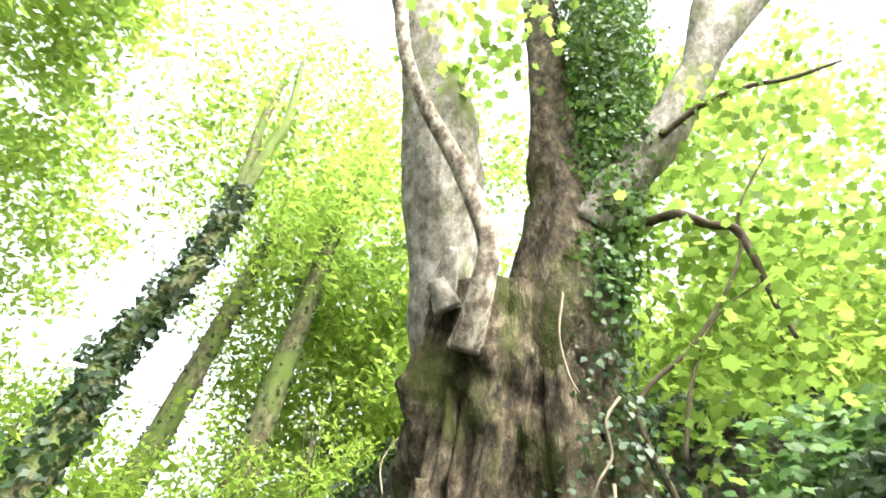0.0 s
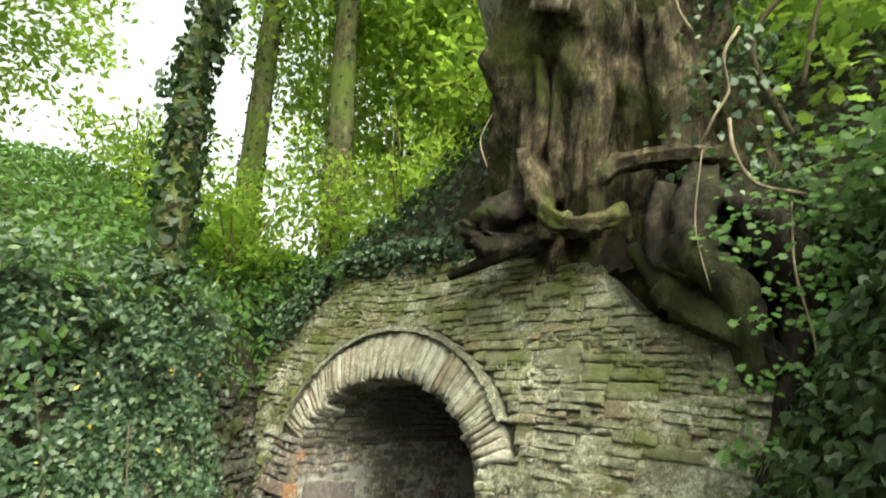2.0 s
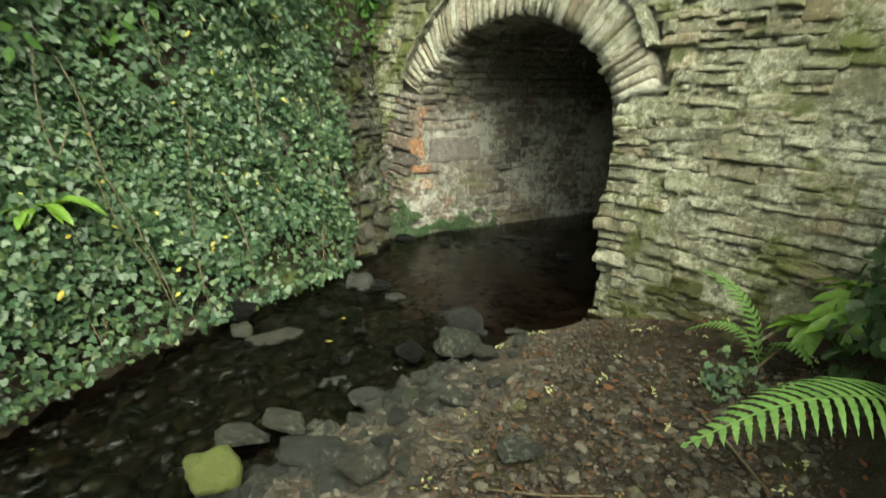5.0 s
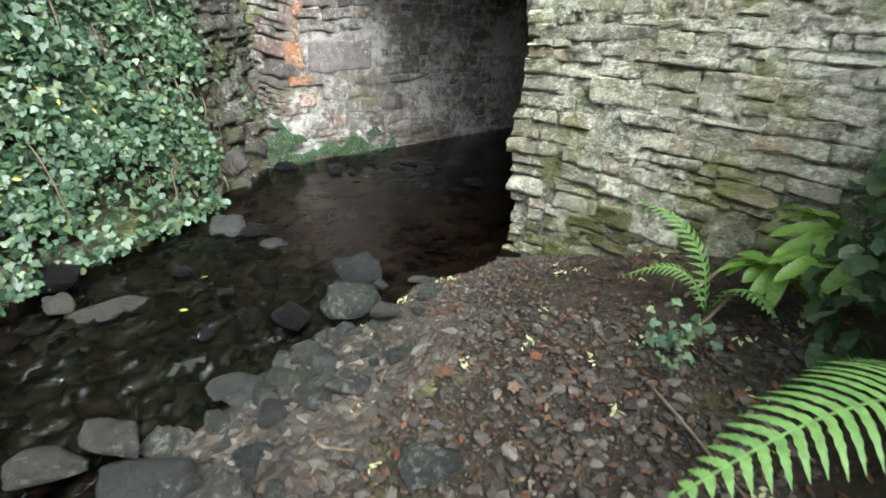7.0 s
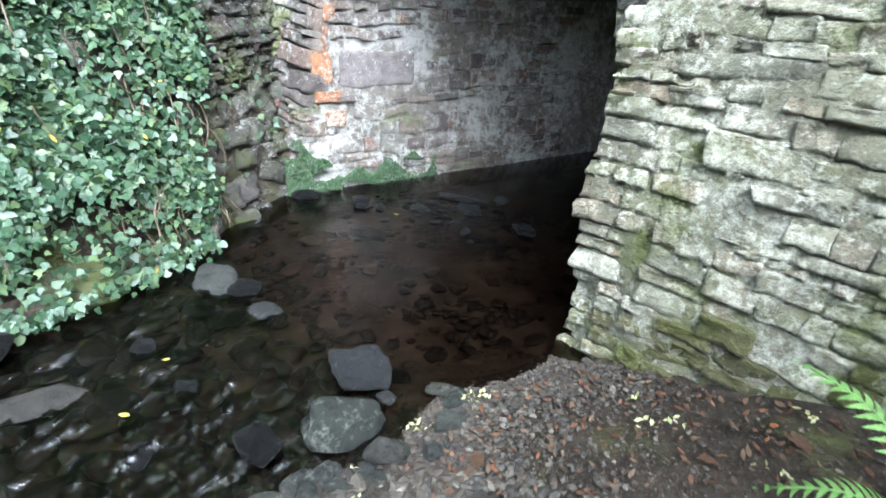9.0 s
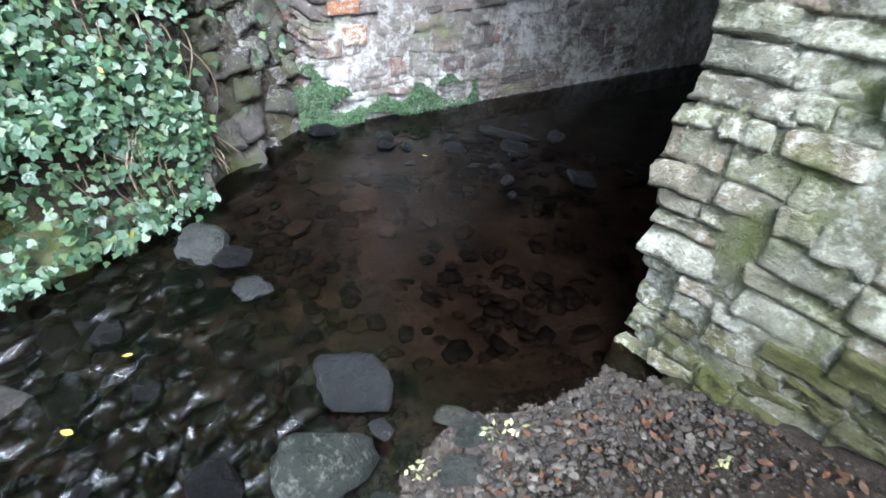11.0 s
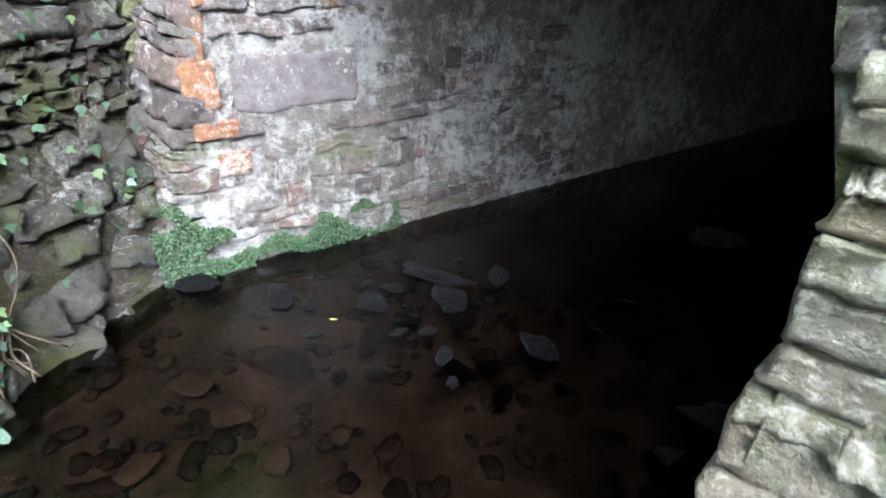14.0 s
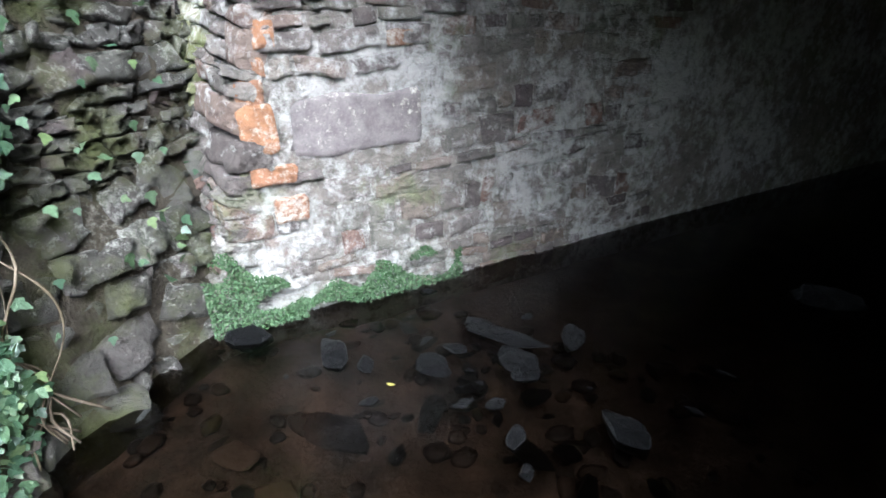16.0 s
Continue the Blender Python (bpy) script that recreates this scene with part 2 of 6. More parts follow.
M_YELLOW = leaf_material("yellowed leaf", [(0.5, 0.42, 0.06), (0.6, 0.55, 0.15), (0.55, 0.38, 0.07)], (0.6, 0.5, 0.1), 0.3)
M_LITTER = leaf_material("brown dead leaf", [(0.05, 0.03, 0.02), (0.09, 0.05, 0.03), (0.14, 0.065, 0.035), (0.07, 0.05, 0.035), (0.13, 0.085, 0.055), (0.04, 0.028, 0.02), (0.13, 0.05, 0.022), (0.05, 0.035, 0.026)], (0.2, 0.1, 0.04), 0.12, 0.7, 0.2)
M_WINGS = leaf_material("pale yellow-green seed bits", [(0.34, 0.36, 0.15), (0.42, 0.4, 0.24), (0.28, 0.31, 0.12)], (0.4, 0.4, 0.1), 0.2)
M_MOSSGREEN = leaf_material("liverwort", [(0.035, 0.08, 0.03), (0.06, 0.125, 0.05), (0.03, 0.06, 0.022), (0.1, 0.16, 0.075)], (0.15, 0.22, 0.08), 0.15, 0.55)


def water_material():
    k = Nodes("dark peaty water")
    k.t.nodes.remove(k.b)
    sheer = k.add("ShaderNodeBsdfTransparent")
    sheer.inputs[0].default_value = (0.34, 0.295, 0.26, 1)
    gloss = k.add("ShaderNodeBsdfGlossy", Roughness=0.035)
    fres = k.add("ShaderNodeFresnel", IOR=1.5)
    b = k.add("ShaderNodeBump", Strength=0.35, Distance=0.012)
    xyz = k.add("ShaderNodeSeparateXYZ")
    k.link(k.add("ShaderNodeTexCoord").outputs["Object"], xyz.inputs[0])
    brisk = k.add("ShaderNodeMapRange")
    for name, value in (("From Min", 5.0), ("From Max", 5.7), ("To Min", 4.5), ("To Max", 0.7)):
        brisk.inputs[name].default_value = value
    k.link(xyz.outputs[1], brisk.inputs["Value"])
    k.link(k.maths("MULTIPLY", k.noise(17, 4, 0.6), brisk.outputs["Result"]), b.inputs["Height"])
    k.link(b.outputs[0], gloss.inputs["Normal"])
    k.link(b.outputs[0], fres.inputs["Normal"])
    mx = k.add("ShaderNodeMixShader")
    k.link(fres.outputs[0], mx.inputs[0])
    k.link(sheer.outputs[0], mx.inputs[1])
    k.link(gloss.outputs[0], mx.inputs[2])
    k.link(mx.outputs[0], k.t.nodes["Material Output"].inputs[0])
    return k.m


M_WATER = water_material()

# ---- building helpers ----
rng = np.random.default_rng(7)


def part(name, bm, material, parent=None, label="", smooth=True):
    """Links a bmesh as one mesh object, under a thing where one is given."""
    me = bpy.data.meshes.new(name)
    bm.to_mesh(me)
    bm.free()
    me.materials.append(material)
    if smooth:
        me.shade_smooth()
    ob = new(name, me)
    if parent:
        ob.parent = parent
    if label:
        tagged(ob, label)
    return ob


def thing(name, place=(0, 0, 0), label="", category="", group="", kind=""):
    """An Empty at a thing's base; parts hold world places under it."""
    ob = new(name)
    ob.empty_display_size = 0.1
    return tagged(ob, label, category, group, kind)


def mesh_of(name, verts, faces, material, smooth=True):
    me = bpy.data.meshes.new(name)
    me.from_pydata([tuple(v) for v in verts], [], faces)
    me.materials.append(material)
    if smooth:
        me.shade_smooth()
    return me


def polygons(name, verts, sizes, material, smooth=False):
    """One mesh of many loose polygons: verts in order, sizes the corners of each."""
    me = bpy.data.meshes.new(name)
    verts, sizes = np.asarray(verts, np.float32).reshape(-1, 3), np.asarray(sizes, np.int32)
    me.vertices.add(len(verts))
    me.vertices.foreach_set("co", verts.ravel())
    me.loops.add(len(verts))
    me.loops.foreach_set("vertex_index", np.arange(len(verts), dtype=np.int32))
    me.polygons.add(len(sizes))
    me.polygons.foreach_set("loop_start", np.r_[0, np.cumsum(sizes)[:-1]].astype(np.int32))
    me.update(calc_edges=True)
    me.materials.append(material)
    return me


def smoothstep(a, b, x):
    x = np.clip((np.asarray(x, float) - a) / (b - a), 0, 1)
    return x * x * (3 - 2 * x)


def wave(x, y, f, seed=0.0):
    """Cheap smooth noise over the plan, about -1 to 1."""
    x, y = np.asarray(x, float), np.asarray(y, float)
    return (np.sin(f * x + 1.7 * np.sin(f * 0.8 * y + seed)) + np.sin(f * 1.3 * y + 1.9 * np.sin(f * 0.7 * x + 2 * seed + 1)) + np.sin(f * 0.9 * (x + y) + 3 * seed)) / 3


IVY_LEAF = [(0, -0.5), (0.34, -0.42), (0.52, -0.1), (0.26, 0.05), (0.22, 0.28), (0, 0.6), (-0.22, 0.28), (-0.26, 0.05), (-0.52, -0.1), (-0.34, -0.42)]
MAPLE_LEAF = [(0, -0.45), (0.3, -0.5), (0.36, -0.22), (0.62, 0.02), (0.36, 0.12), (0.3, 0.38), (0.12, 0.3), (0, 0.65), (-0.12, 0.3), (-0.3, 0.38), (-0.36, 0.12), (-0.62, 0.02), (-0.36, -0.22), (-0.3, -0.5)]
OVAL_LEAF = [(0, -0.6), (0.22, -0.3), (0.27, 0.05), (0.14, 0.4), (0, 0.65), (-0.14, 0.4), (-0.27, 0.05), (-0.22, -0.3)]
DIAMOND = [(0, -0.6), (0.33, -0.05), (0, 0.65), (-0.33, 0.05)]


def leaves(name, places, normals, size, material, outline=IVY_LEAF, spread=0.5, seed=1, droop=0.3):
    """A mesh of many leaves of one outline at places, facing about along normals."""
    r = np.random.default_rng(seed)
    p, n = np.asarray(places, float), np.asarray(normals, float)
    count = len(p)
    n = n + r.normal(0, spread, (count, 3))
    n /= np.linalg.norm(n, axis=1, keepdims=True) + 1e-9
    up = r.normal(0, 0.8, (count, 3)) + np.array([0, 0, -droop * 3])
    v = up - n * (up * n).sum(1, keepdims=True)
    v /= np.linalg.norm(v, axis=1, keepdims=True) + 1e-9
    u = np.cross(v, n)
    s = size * r.uniform(0.6, 1.35, count)
    o = np.array(outline)
    fold = 0.35 * np.abs(o[:, 0])
    verts = p[:, None] + s[:, None, None] * (o[None, :, 0, None] * u[:, None] + o[None, :, 1, None] * v[:, None] - fold[None, :, None] * n[:, None] * r.uniform(-0.2, 1, (count, 1, 1)))
    return polygons(name, verts, np.full(count, len(o)), material)


def catmull(pts, per=6):
    """A smooth line through points (any width of row)."""
    p = np.array(pts, float)
    q = np.vstack([2 * p[0] - p[1], p, 2 * p[-1] - p[-2]])
    rows = []
    for i in range(1, len(q) - 2):
        for t in np.linspace(0, 1, per, endpoint=False):
            a, b, c, d = q[i - 1], q[i], q[i + 1], q[i + 2]
            rows.append(0.5 * (2 * b + (c - a) * t + (2 * a - 5 * b + 4 * c - d) * t * t + (3 * b - a - 3 * c + d) * t**3))
    rows.append(p[-1])
    return np.array(rows)


def tube(path, seg=12, per=6, flute=0.12, freq=1.6, lobes=0.0, depth=1.0, seed=0.0, bm=None):
    """A tapering, knobbly limb along rows of x, y, z, radius. lobes: vertical ribs; depth: flattening along y."""
    rows = catmull(path, per)
    bm = bm or bmesh.new()
    side = Vector((1, 0, 0.01))
    rings = []
    for i, (x, y, z, r) in enumerate(rows):
        a, b = rows[max(i - 1, 0)][:3], rows[min(i + 1, len(rows) - 1)][:3]
        way = Vector(b - a).normalized()
        side = (side - way * side.dot(way))
        side = side.normalized() if side.length > 1e-4 else way.orthogonal().normalized()
        over = way.cross(side)
        ring = []
        for j in range(seg):
            th = 2 * math.pi * j / seg
            d = side * math.cos(th) + over * math.sin(th)
            k = 1 + flute * 1.6 * noise.noise(Vector((d.x * freq + seed, d.y * freq, z * 0.5 + d.z * freq)))
            k += flute * 0.7 * noise.noise(Vector((d.x * freq * 3 + seed, d.y * freq * 3, z * 2 + d.z * freq * 3)))
            k += flute * 0.3 * noise.noise(Vector((d.x * freq * 8 + seed, d.y * freq * 8, z * 5 + d.z * freq * 8)))
            if lobes:
                k += lobes * math.sin(th * 7 + seed + 1.2 * noise.noise(Vector((seed, th, z * 0.35))))
            off = d * (max(r, 0.002) * k)
            off.y *= depth
            ring.append(bm.verts.new(Vector((x, y, z)) + off))
        rings.append(ring)
    for a, b in zip(rings, rings[1:]):
        for j in range(seg):
            bm.faces.new((a[j], a[(j + 1) % seg], b[(j + 1) % seg], b[j]))
    bm.faces.new(rings[-1])
    bm.faces.new(rings[0][::-1])
    return bm


def rock_mesh(name, material, seed, flat=0.6, sub=3, rugged=0.25, cuts=10):
    """A unit boulder: a ball worn by noise and cut by a few flat facets."""
    r = np.random.default_rng(seed)
    bm = bmesh.new()
    bmesh.ops.create_icosphere(bm, subdivisions=sub, radius=1)
    planes = [(Vector(r.normal(0, 1, 3)).normalized(), r.uniform(0.48, 0.85)) for _ in range(cuts)]
    for v in bm.verts:
        d = v.co.normalized()
        v.co = d * (1 + rugged * noise.noise(d * 1.3 + Vector((seed * 3.1, 0, 0))) + rugged * 0.5 * noise.noise(d * 3.5 + Vector((0, seed * 1.7, 0))) + rugged * 0.22 * noise.noise(d * 8.5 + Vector((0, 0, seed * 1.3))))
        for n, lim in planes:
            over = v.co.dot(n) - lim
            if over > 0:
                v.co -= n * over * 0.96
        v.co.z *= flat
    me = bpy.data.meshes.new(name)
    bm.to_mesh(me)
    bm.free()
    me.materials.append(material)
    me.shade_smooth()
    return me


def block_mesh(name, seed, round_=0.22, rugged=0.12, nx=9, nz=6):
    """A unit hewn stone: width x, depth y (front at -0.5), height z, with a riven face and worn, wandering edges."""
    r = np.random.default_rng(seed)
    o = Vector(r.uniform(-40, 40, 3))
    xs = [-0.5, -0.46] + list(np.linspace(-0.38, 0.38, nx - 4)) + [0.46, 0.5]
    zs = [-0.5, -0.41] + list(np.linspace(-0.25, 0.25, nz - 4)) + [0.41, 0.5]
    sl = r.uniform(-0.1, 0.1, 4)
    lean, turn = r.uniform(-0.16, 0.16), r.uniform(-0.12, 0.12)
    verts, faces = [], []
    for k, z in enumerate(zs):
        for i, x in enumerate(xs):
            edge = (i in (0, nx - 1)) + (k in (0, nz - 1))
            q = Vector((x * 2.6, 0, z * 1.5)) + o
            y = -0.5 + rugged * (1.5 * noise.noise(q) + 0.9 * noise.noise(q * 2.7) + 0.5 * noise.noise(q * 6.1)) + lean * z + turn * x
            if edge:
                y += round_ * (0.8 + 0.9 * abs(noise.noise(q * 2.0 + Vector((5, 0, 0))))) * (1.5 if edge == 2 else 1)
            jx = sl[0] * z * (i < nx // 2) + sl[1] * z * (i >= nx // 2) + 0.05 * noise.noise(Vector((o.x, z * 3, x)))
            jz = sl[2] * x * (k < nz // 2) + sl[3] * x * (k >= nz // 2) + 0.11 * noise.noise(Vector((x * 3.1, o.y, round(z + 0.5))))
            shrink = 0.09 * r.random() if edge == 2 else 0
            verts.append((x * (1 - shrink) + jx, y, z * (1 - shrink * 2.0) + jz))
    for k in range(nz - 1):
        for i in range(nx - 1):
            a = k * nx + i
            faces.append((a, a + 1, a + nx + 1, a + nx))
    loop = list(range(nx)) + [nx * k + nx - 1 for k in range(1, nz)] + list(range(nx * nz - 2, nx * (nz - 1) - 1, -1)) + [nx * k for k in range(nz - 2, 0, -1)]
    back, many = len(verts), len(loop)
    for a in loop:
        x, y, z = verts[a]
        verts.append((x * 0.97, 0.5, z * 0.97))
    for i in range(many):
        j = (i + 1) % many
        faces.append((loop[j], loop[i], back + i, back + j))
    me = bpy.data.meshes.new(name)
    me.from_pydata(verts, [], faces)
    me.shade_smooth()
    return me


def with_material(me, material):
    c = me.copy()
    c.materials.clear()
    c.materials.append(material)
    return c


def piece(name, me, parent, m):
    ob = new(name, me)
    ob.parent = parent
    ob.matrix_basis = m
    return ob


def basis(origin, x, y, z):
    return Matrix(((x[0], y[0], z[0], origin[0]), (x[1], y[1], z[1], origin[1]), (x[2], y[2], z[2], origin[2]), (0, 0, 0, 1)))

# ---- plan: the face of the culvert, its tunnel, the banks ----
EU = Vector((0.92, -0.392, 0.0))  # along the face, to the right
EN = Vector((0.392, 0.92, 0.0))  # into the face
F0 = Vector((-0.16, 5.921, 0.0))  # foot of the right jamb at water level
BATTER = 0.239
UP = (Vector((0, 0, 1)) + EN * BATTER).normalized()
NB = EU.cross(UP).normalized()  # into the leaning face
if NB.dot(EN) < 0:
    NB = -NB
TD = Vector((0.6, 0.8, 0.0))  # the way the tunnel runs
TN = Vector((0.8, -0.6, 0.0))  # from its left wall into the tunnel
U_LEFT = -2.72


def hollow(u, z):
    """How far the face stands back from its even batter: the worn foot of the jamb, and a slight belly beside it."""
    foot = 0.19 * (1 - smoothstep(-0.05, 0.5, u)) * smoothstep(-1.2, -0.5, u) * (1 - smoothstep(0.1, 0.85, z))
    belly = 0.07 * smoothstep(0.1, 0.9, u) * np.exp(-(((z - 1.0) / 0.6) ** 2))
    return float(foot - belly)


def face_point(u, z, out=0.0):
    return F0 + EU * u + EN * (BATTER * z + hollow(u, z)) + Vector((0, 0, z)) - NB * out


def un_of(x, y):
    dx, dy = np.asarray(x, float) - F0.x, np.asarray(y, float) - F0.y
    return dx * EU.x + dy * EU.y, dx * EN.x + dy * EN.y


def jamb_u(z):
    return -0.06 * z


def arch_in(th):
    a = 1.38 if math.cos(th) > 0 else 1.21
    return -1.53 + a * math.cos(th), 1.45 + 0.99 * math.sin(th)


def arch_out(th):
    a = 1.72 if math.cos(th) > 0 else 1.58
    return -1.5 + a * math.cos(th), 1.45 + 1.49 * math.sin(th)


def wall_top(u):
    return float(np.interp(u, [-4.2, -3.4, -2.75, -1.8, -0.7, 0.0, 0.98, 1.06, 1.3, 1.65, 2.6], [2.95, 3.3, 3.75, 3.86, 3.78, 3.72, 3.55, 3.24, 3.1, 2.9, 2.75]))


SHORE_Y = [-20, 0, 2.0, 3.0, 3.53, 3.98, 4.53, 4.89, 5.31, 5.78, 6.2]
SHORE_X = [-1.6, -1.6, -1.45, -1.2, -1.05, -0.92, -0.8, -0.56, -0.45, -0.06, 0.1]
LEFT_Y = [-20, 2, 3, 3.6, 4.8, 5.4, 6.2, 7.0, 8.0]
LEFT_X = [-2.6, -2.65, -2.7, -2.8, -2.66, -2.57, -2.66, -2.75, -2.85]


def water_level(x, y):
    return -0.13 * (1 - smoothstep(3.0, 5.5, y)) + 0 * np.asarray(x)


def front_height(x, y):
    """Ground before the face: stream bed, shingle bank, steep banks on both sides."""
    x, y = np.asarray(x, float), np.asarray(y, float)
    xr, xl = np.interp(y, SHORE_Y, SHORE_X), np.interp(y, LEFT_Y, LEFT_X)
    wl = water_level(x, y)
    d = x - xr
    bank = wl + 0.0 + 0.3 * np.clip(d, -0.6, 1.25) + 0.16 * np.clip(d - 1.25, 0, 1.2) + 0.03 * wave(x, y, 4.0)
    bank = np.maximum(bank, wl - 0.16 + 0.03 * wave(x, y, 5.0, 2.0))
    bank = bank + 0.5 * np.clip(2.7 - y, 0, 3.2) * smoothstep(-0.2, 0.8, d)
    toe = np.interp(y, [0, 2.4, 3.4, 4.6, 5.3], [1.95, 1.75, 1.2, 1.2, 1.72])
    right = smoothstep(toe - 0.15, toe + 0.35, x) * 0.35 + 1.9 * np.clip(x - toe - 0.1, 0, 1.5) + 0.5 * np.clip(x - toe - 1.6, 0, 3.5)
    left = 2.9 * np.clip(xl - x, 0, 1.0) + 0.55 * np.clip(xl - x - 1.0, 0, 5.0) + 0.22 * np.clip(y - 6, 0, 6) * smoothstep(0.6, 1.6, xl - x)
    left = left + 0.12 * wave(x, y, 2.3, 1.0) * smoothstep(0.1, 0.6, xl - x)
    u, n = un_of(x, y)
    in_tunnel = (u > -2.9) & (u < 0.25) & (n > -0.05)
    h = bank + right + left
    return np.where(in_tunnel, wl - 0.16 + 0.03 * wave(x, y, 5.0, 2.0), h)


def top_height(x, y):
    """Ground on the embankment behind the face."""
    x, y = np.asarray(x, float), np.asarray(y, float)
    u, n = un_of(x, y)
    ridge = np.interp(x, [-4.5, -3.0, -2.0, -1.3, -0.8, -0.3, 1.0, 2.4, 8.0], [3.9, 4.05, 4.55, 5.0, 5.5, 5.95, 6.2, 6.3, 6.4])
    h = 3.45 + (ridge - 3.45) * smoothstep(0.92, 1.75, n) * (1 - smoothstep(1.8, 2.8, x) * (1 - smoothstep(6.0, 7.6, y))) + 0.12 * np.clip(n - 1.7, 0, 5) + 0.1 * wave(x, y, 1.5)
    h = h + 0.28 * np.clip(-x - 3.2, 0, 5.0)
    return h


def ground_height(x, y):
    u, n = un_of(x, y)
    back = smoothstep(0.86, 0.94, n)
    side = smoothstep(-3.9, -3.5, u) * (1 - smoothstep(2.6, 3.2, u))
    soft = smoothstep(-0.5, 2.5, n)
    k = back * side + soft * (1 - side)
    h = front_height(x, y) * (1 - k) + top_height(x, y) * k
    far = np.hypot(x, y - 5)
    return h + (4.6 - h) * smoothstep(14, 30, far)


# ---- ground ----
def axis_steps(lo, hi, a, b, fine):
    coarse = lambda p, q: [p + (q - p) * (i / 14) ** 1.8 for i in range(1, 15)]
    mid = list(np.arange(a, b + fine / 2, fine))
    return [v for v in coarse(a, lo)][::-1] + mid + coarse(mid[-1], hi)


def build_ground():
    xs, ys = np.array(axis_steps(-180, 180, -5.2, 3.6, 0.075)), np.array(axis_steps(-180, 180, 0.0, 10.5, 0.075))
    gx, gy = np.meshgrid(xs, ys)
    gz = ground_height(gx, gy)
    rough = (np.abs(gx) < 8) & (np.abs(gy - 5) < 8)
    gz = gz + np.where(rough, 0.012 * wave(gx, gy, 23.0) + 0.01 * wave(gx, gy, 41.0, 4), 0)
    u, n = un_of(gx, gy)
    verts = np.stack([gx, gy, gz], -1).reshape(-1, 3)
    w = len(xs)
    cu, cn = (u[:-1, :-1] + u[1:, 1:]) / 2, (n[:-1, :-1] + n[1:, 1:]) / 2
    hole = (cu > -3.5) & (cu < 2.6) & (cn > 0.62) & (cn < 0.98)
    jj, ii = np.nonzero(~hole)
    a = jj * w + ii
    me = mesh_of("ground", verts, np.stack([a, a + 1, a + w + 1, a + w], 1).tolist(), M_EARTH)
    tagged(new("ground", me), "dark leaf-strewn soil of the stream banks", "ground", kind="structure")
    # bed of the tunnel, a little under the open bed
    bm = bmesh.new()
    rows = []
    for i in range(22):
        s = 0.2 + i * 0.45
        row = []
        for j in range(9):
            p = F0 + EU * (-3.0 + 3.3 * j / 8) + TD * s
            row.append(bm.verts.new((p.x, p.y, -0.19 + float(water_level(p.x, p.y)) + 0.03 * float(wave(p.x, p.y, 5.0, 2.0)))))
        rows.append(row)
    for r0, r1 in zip(rows, rows[1:]):
        for j in range(8):
            bm.faces.new((r0[j], r0[j + 1], r1[j + 1], r1[j]))
    tagged(part("stream_bed", bm, M_BED), "brown silty stream bed inside the tunnel", "stream bed", kind="structure")


build_ground()


def build_bed():
    """Silt and shingle of the open stream, laid over the soil."""
    bm = bmesh.new()
    ys = np.arange(0.5, 7.6, 0.09)
    rows = []
    for y in ys:
        xl, xr = np.interp(y, LEFT_Y, LEFT_X) - 0.1, np.interp(y, SHORE_Y, SHORE_X) + 0.02
        row = []
        for t in np.linspace(0, 1, 26):
            x = xl + (xr - xl) * t
            row.append(bm.verts.new((x, y, float(front_height(x, y)) + 0.012 + 0.008 * float(wave(x, y, 9.0)))))
        rows.append(row)
    for a, b in zip(rows, rows[1:]):
        for j in range(25):
            u, n = un_of(a[j].co.x, a[j].co.y)
            if n < 0.85:
                bm.faces.new((a[j], a[j + 1], b[j + 1], b[j]))
    tagged(part("stream_silt", bm, M_BED), "brown silt of the shallow stream", "stream bed", kind="structure")


build_bed()


def build_water():
    """Still pool before and in the tunnel, and a riffle that runs down from it."""
    bm = bmesh.new()
    xs, ys = np.arange(-2.95, 0.3, 0.019), np.arange(0.9, 6.6, 0.024)
    gx, gy = np.meshgrid(xs, ys)
    lively = (1 - smoothstep(5.0, 5.75, gy + 0.35 * (gx + 1.5))) * (0.25 + 0.75 * smoothstep(0.0, 0.5, np.interp(gy, SHORE_Y, SHORE_X) - gx))
    # ripples drawn out along the current
    a, b = gx + 0.22 * gy, 0.45 * (gy - 0.22 * gx)
    gz = water_level(gx, gy) + lively * (0.012 * wave(a, b, 17.0) + 0.02 * wave(a, b, 47.0, 3) + 0.016 * wave(a, b, 88.0, 5)) + 0.0012 * wave(gx, gy, 15.0, 2)
    vs = [[bm.verts.new((gx[j, i], gy[j, i], gz[j, i])) for i in range(len(xs))] for j in range(len(ys))]
    for j in range(len(ys) - 1):
        for i in range(len(xs) - 1):
            x, y = xs[i], ys[j]
            if np.interp(y, LEFT_Y, LEFT_X) - 0.15 < x < np.interp(y, SHORE_Y, SHORE_X) + 0.25:
                bm.faces.new((vs[j][i], vs[j][i + 1], vs[j + 1][i + 1], vs[j + 1][i]))
    near = ys[-1]
    strip = [[bm.verts.new((xs[0] + (6.0 * i / 60), y, float(water_level(0, y)) + 0.0015 * float(wave(xs[0] + 0.1 * i, y, 15.0, 2)))) for i in range(61)] for y in np.arange(near, 15.6, 0.1)]
    for a, b in zip(strip, strip[1:]):
        for i in range(60):
            bm.faces.new((a[i], a[i + 1], b[i + 1], b[i]))
    bmesh.ops.delete(bm, geom=[v for v in bm.verts if not v.link_faces], context="VERTS")
    tagged(part("water", bm, M_WATER), "dark clear stream water, rippling over stones", "water", kind="structure")


build_water()

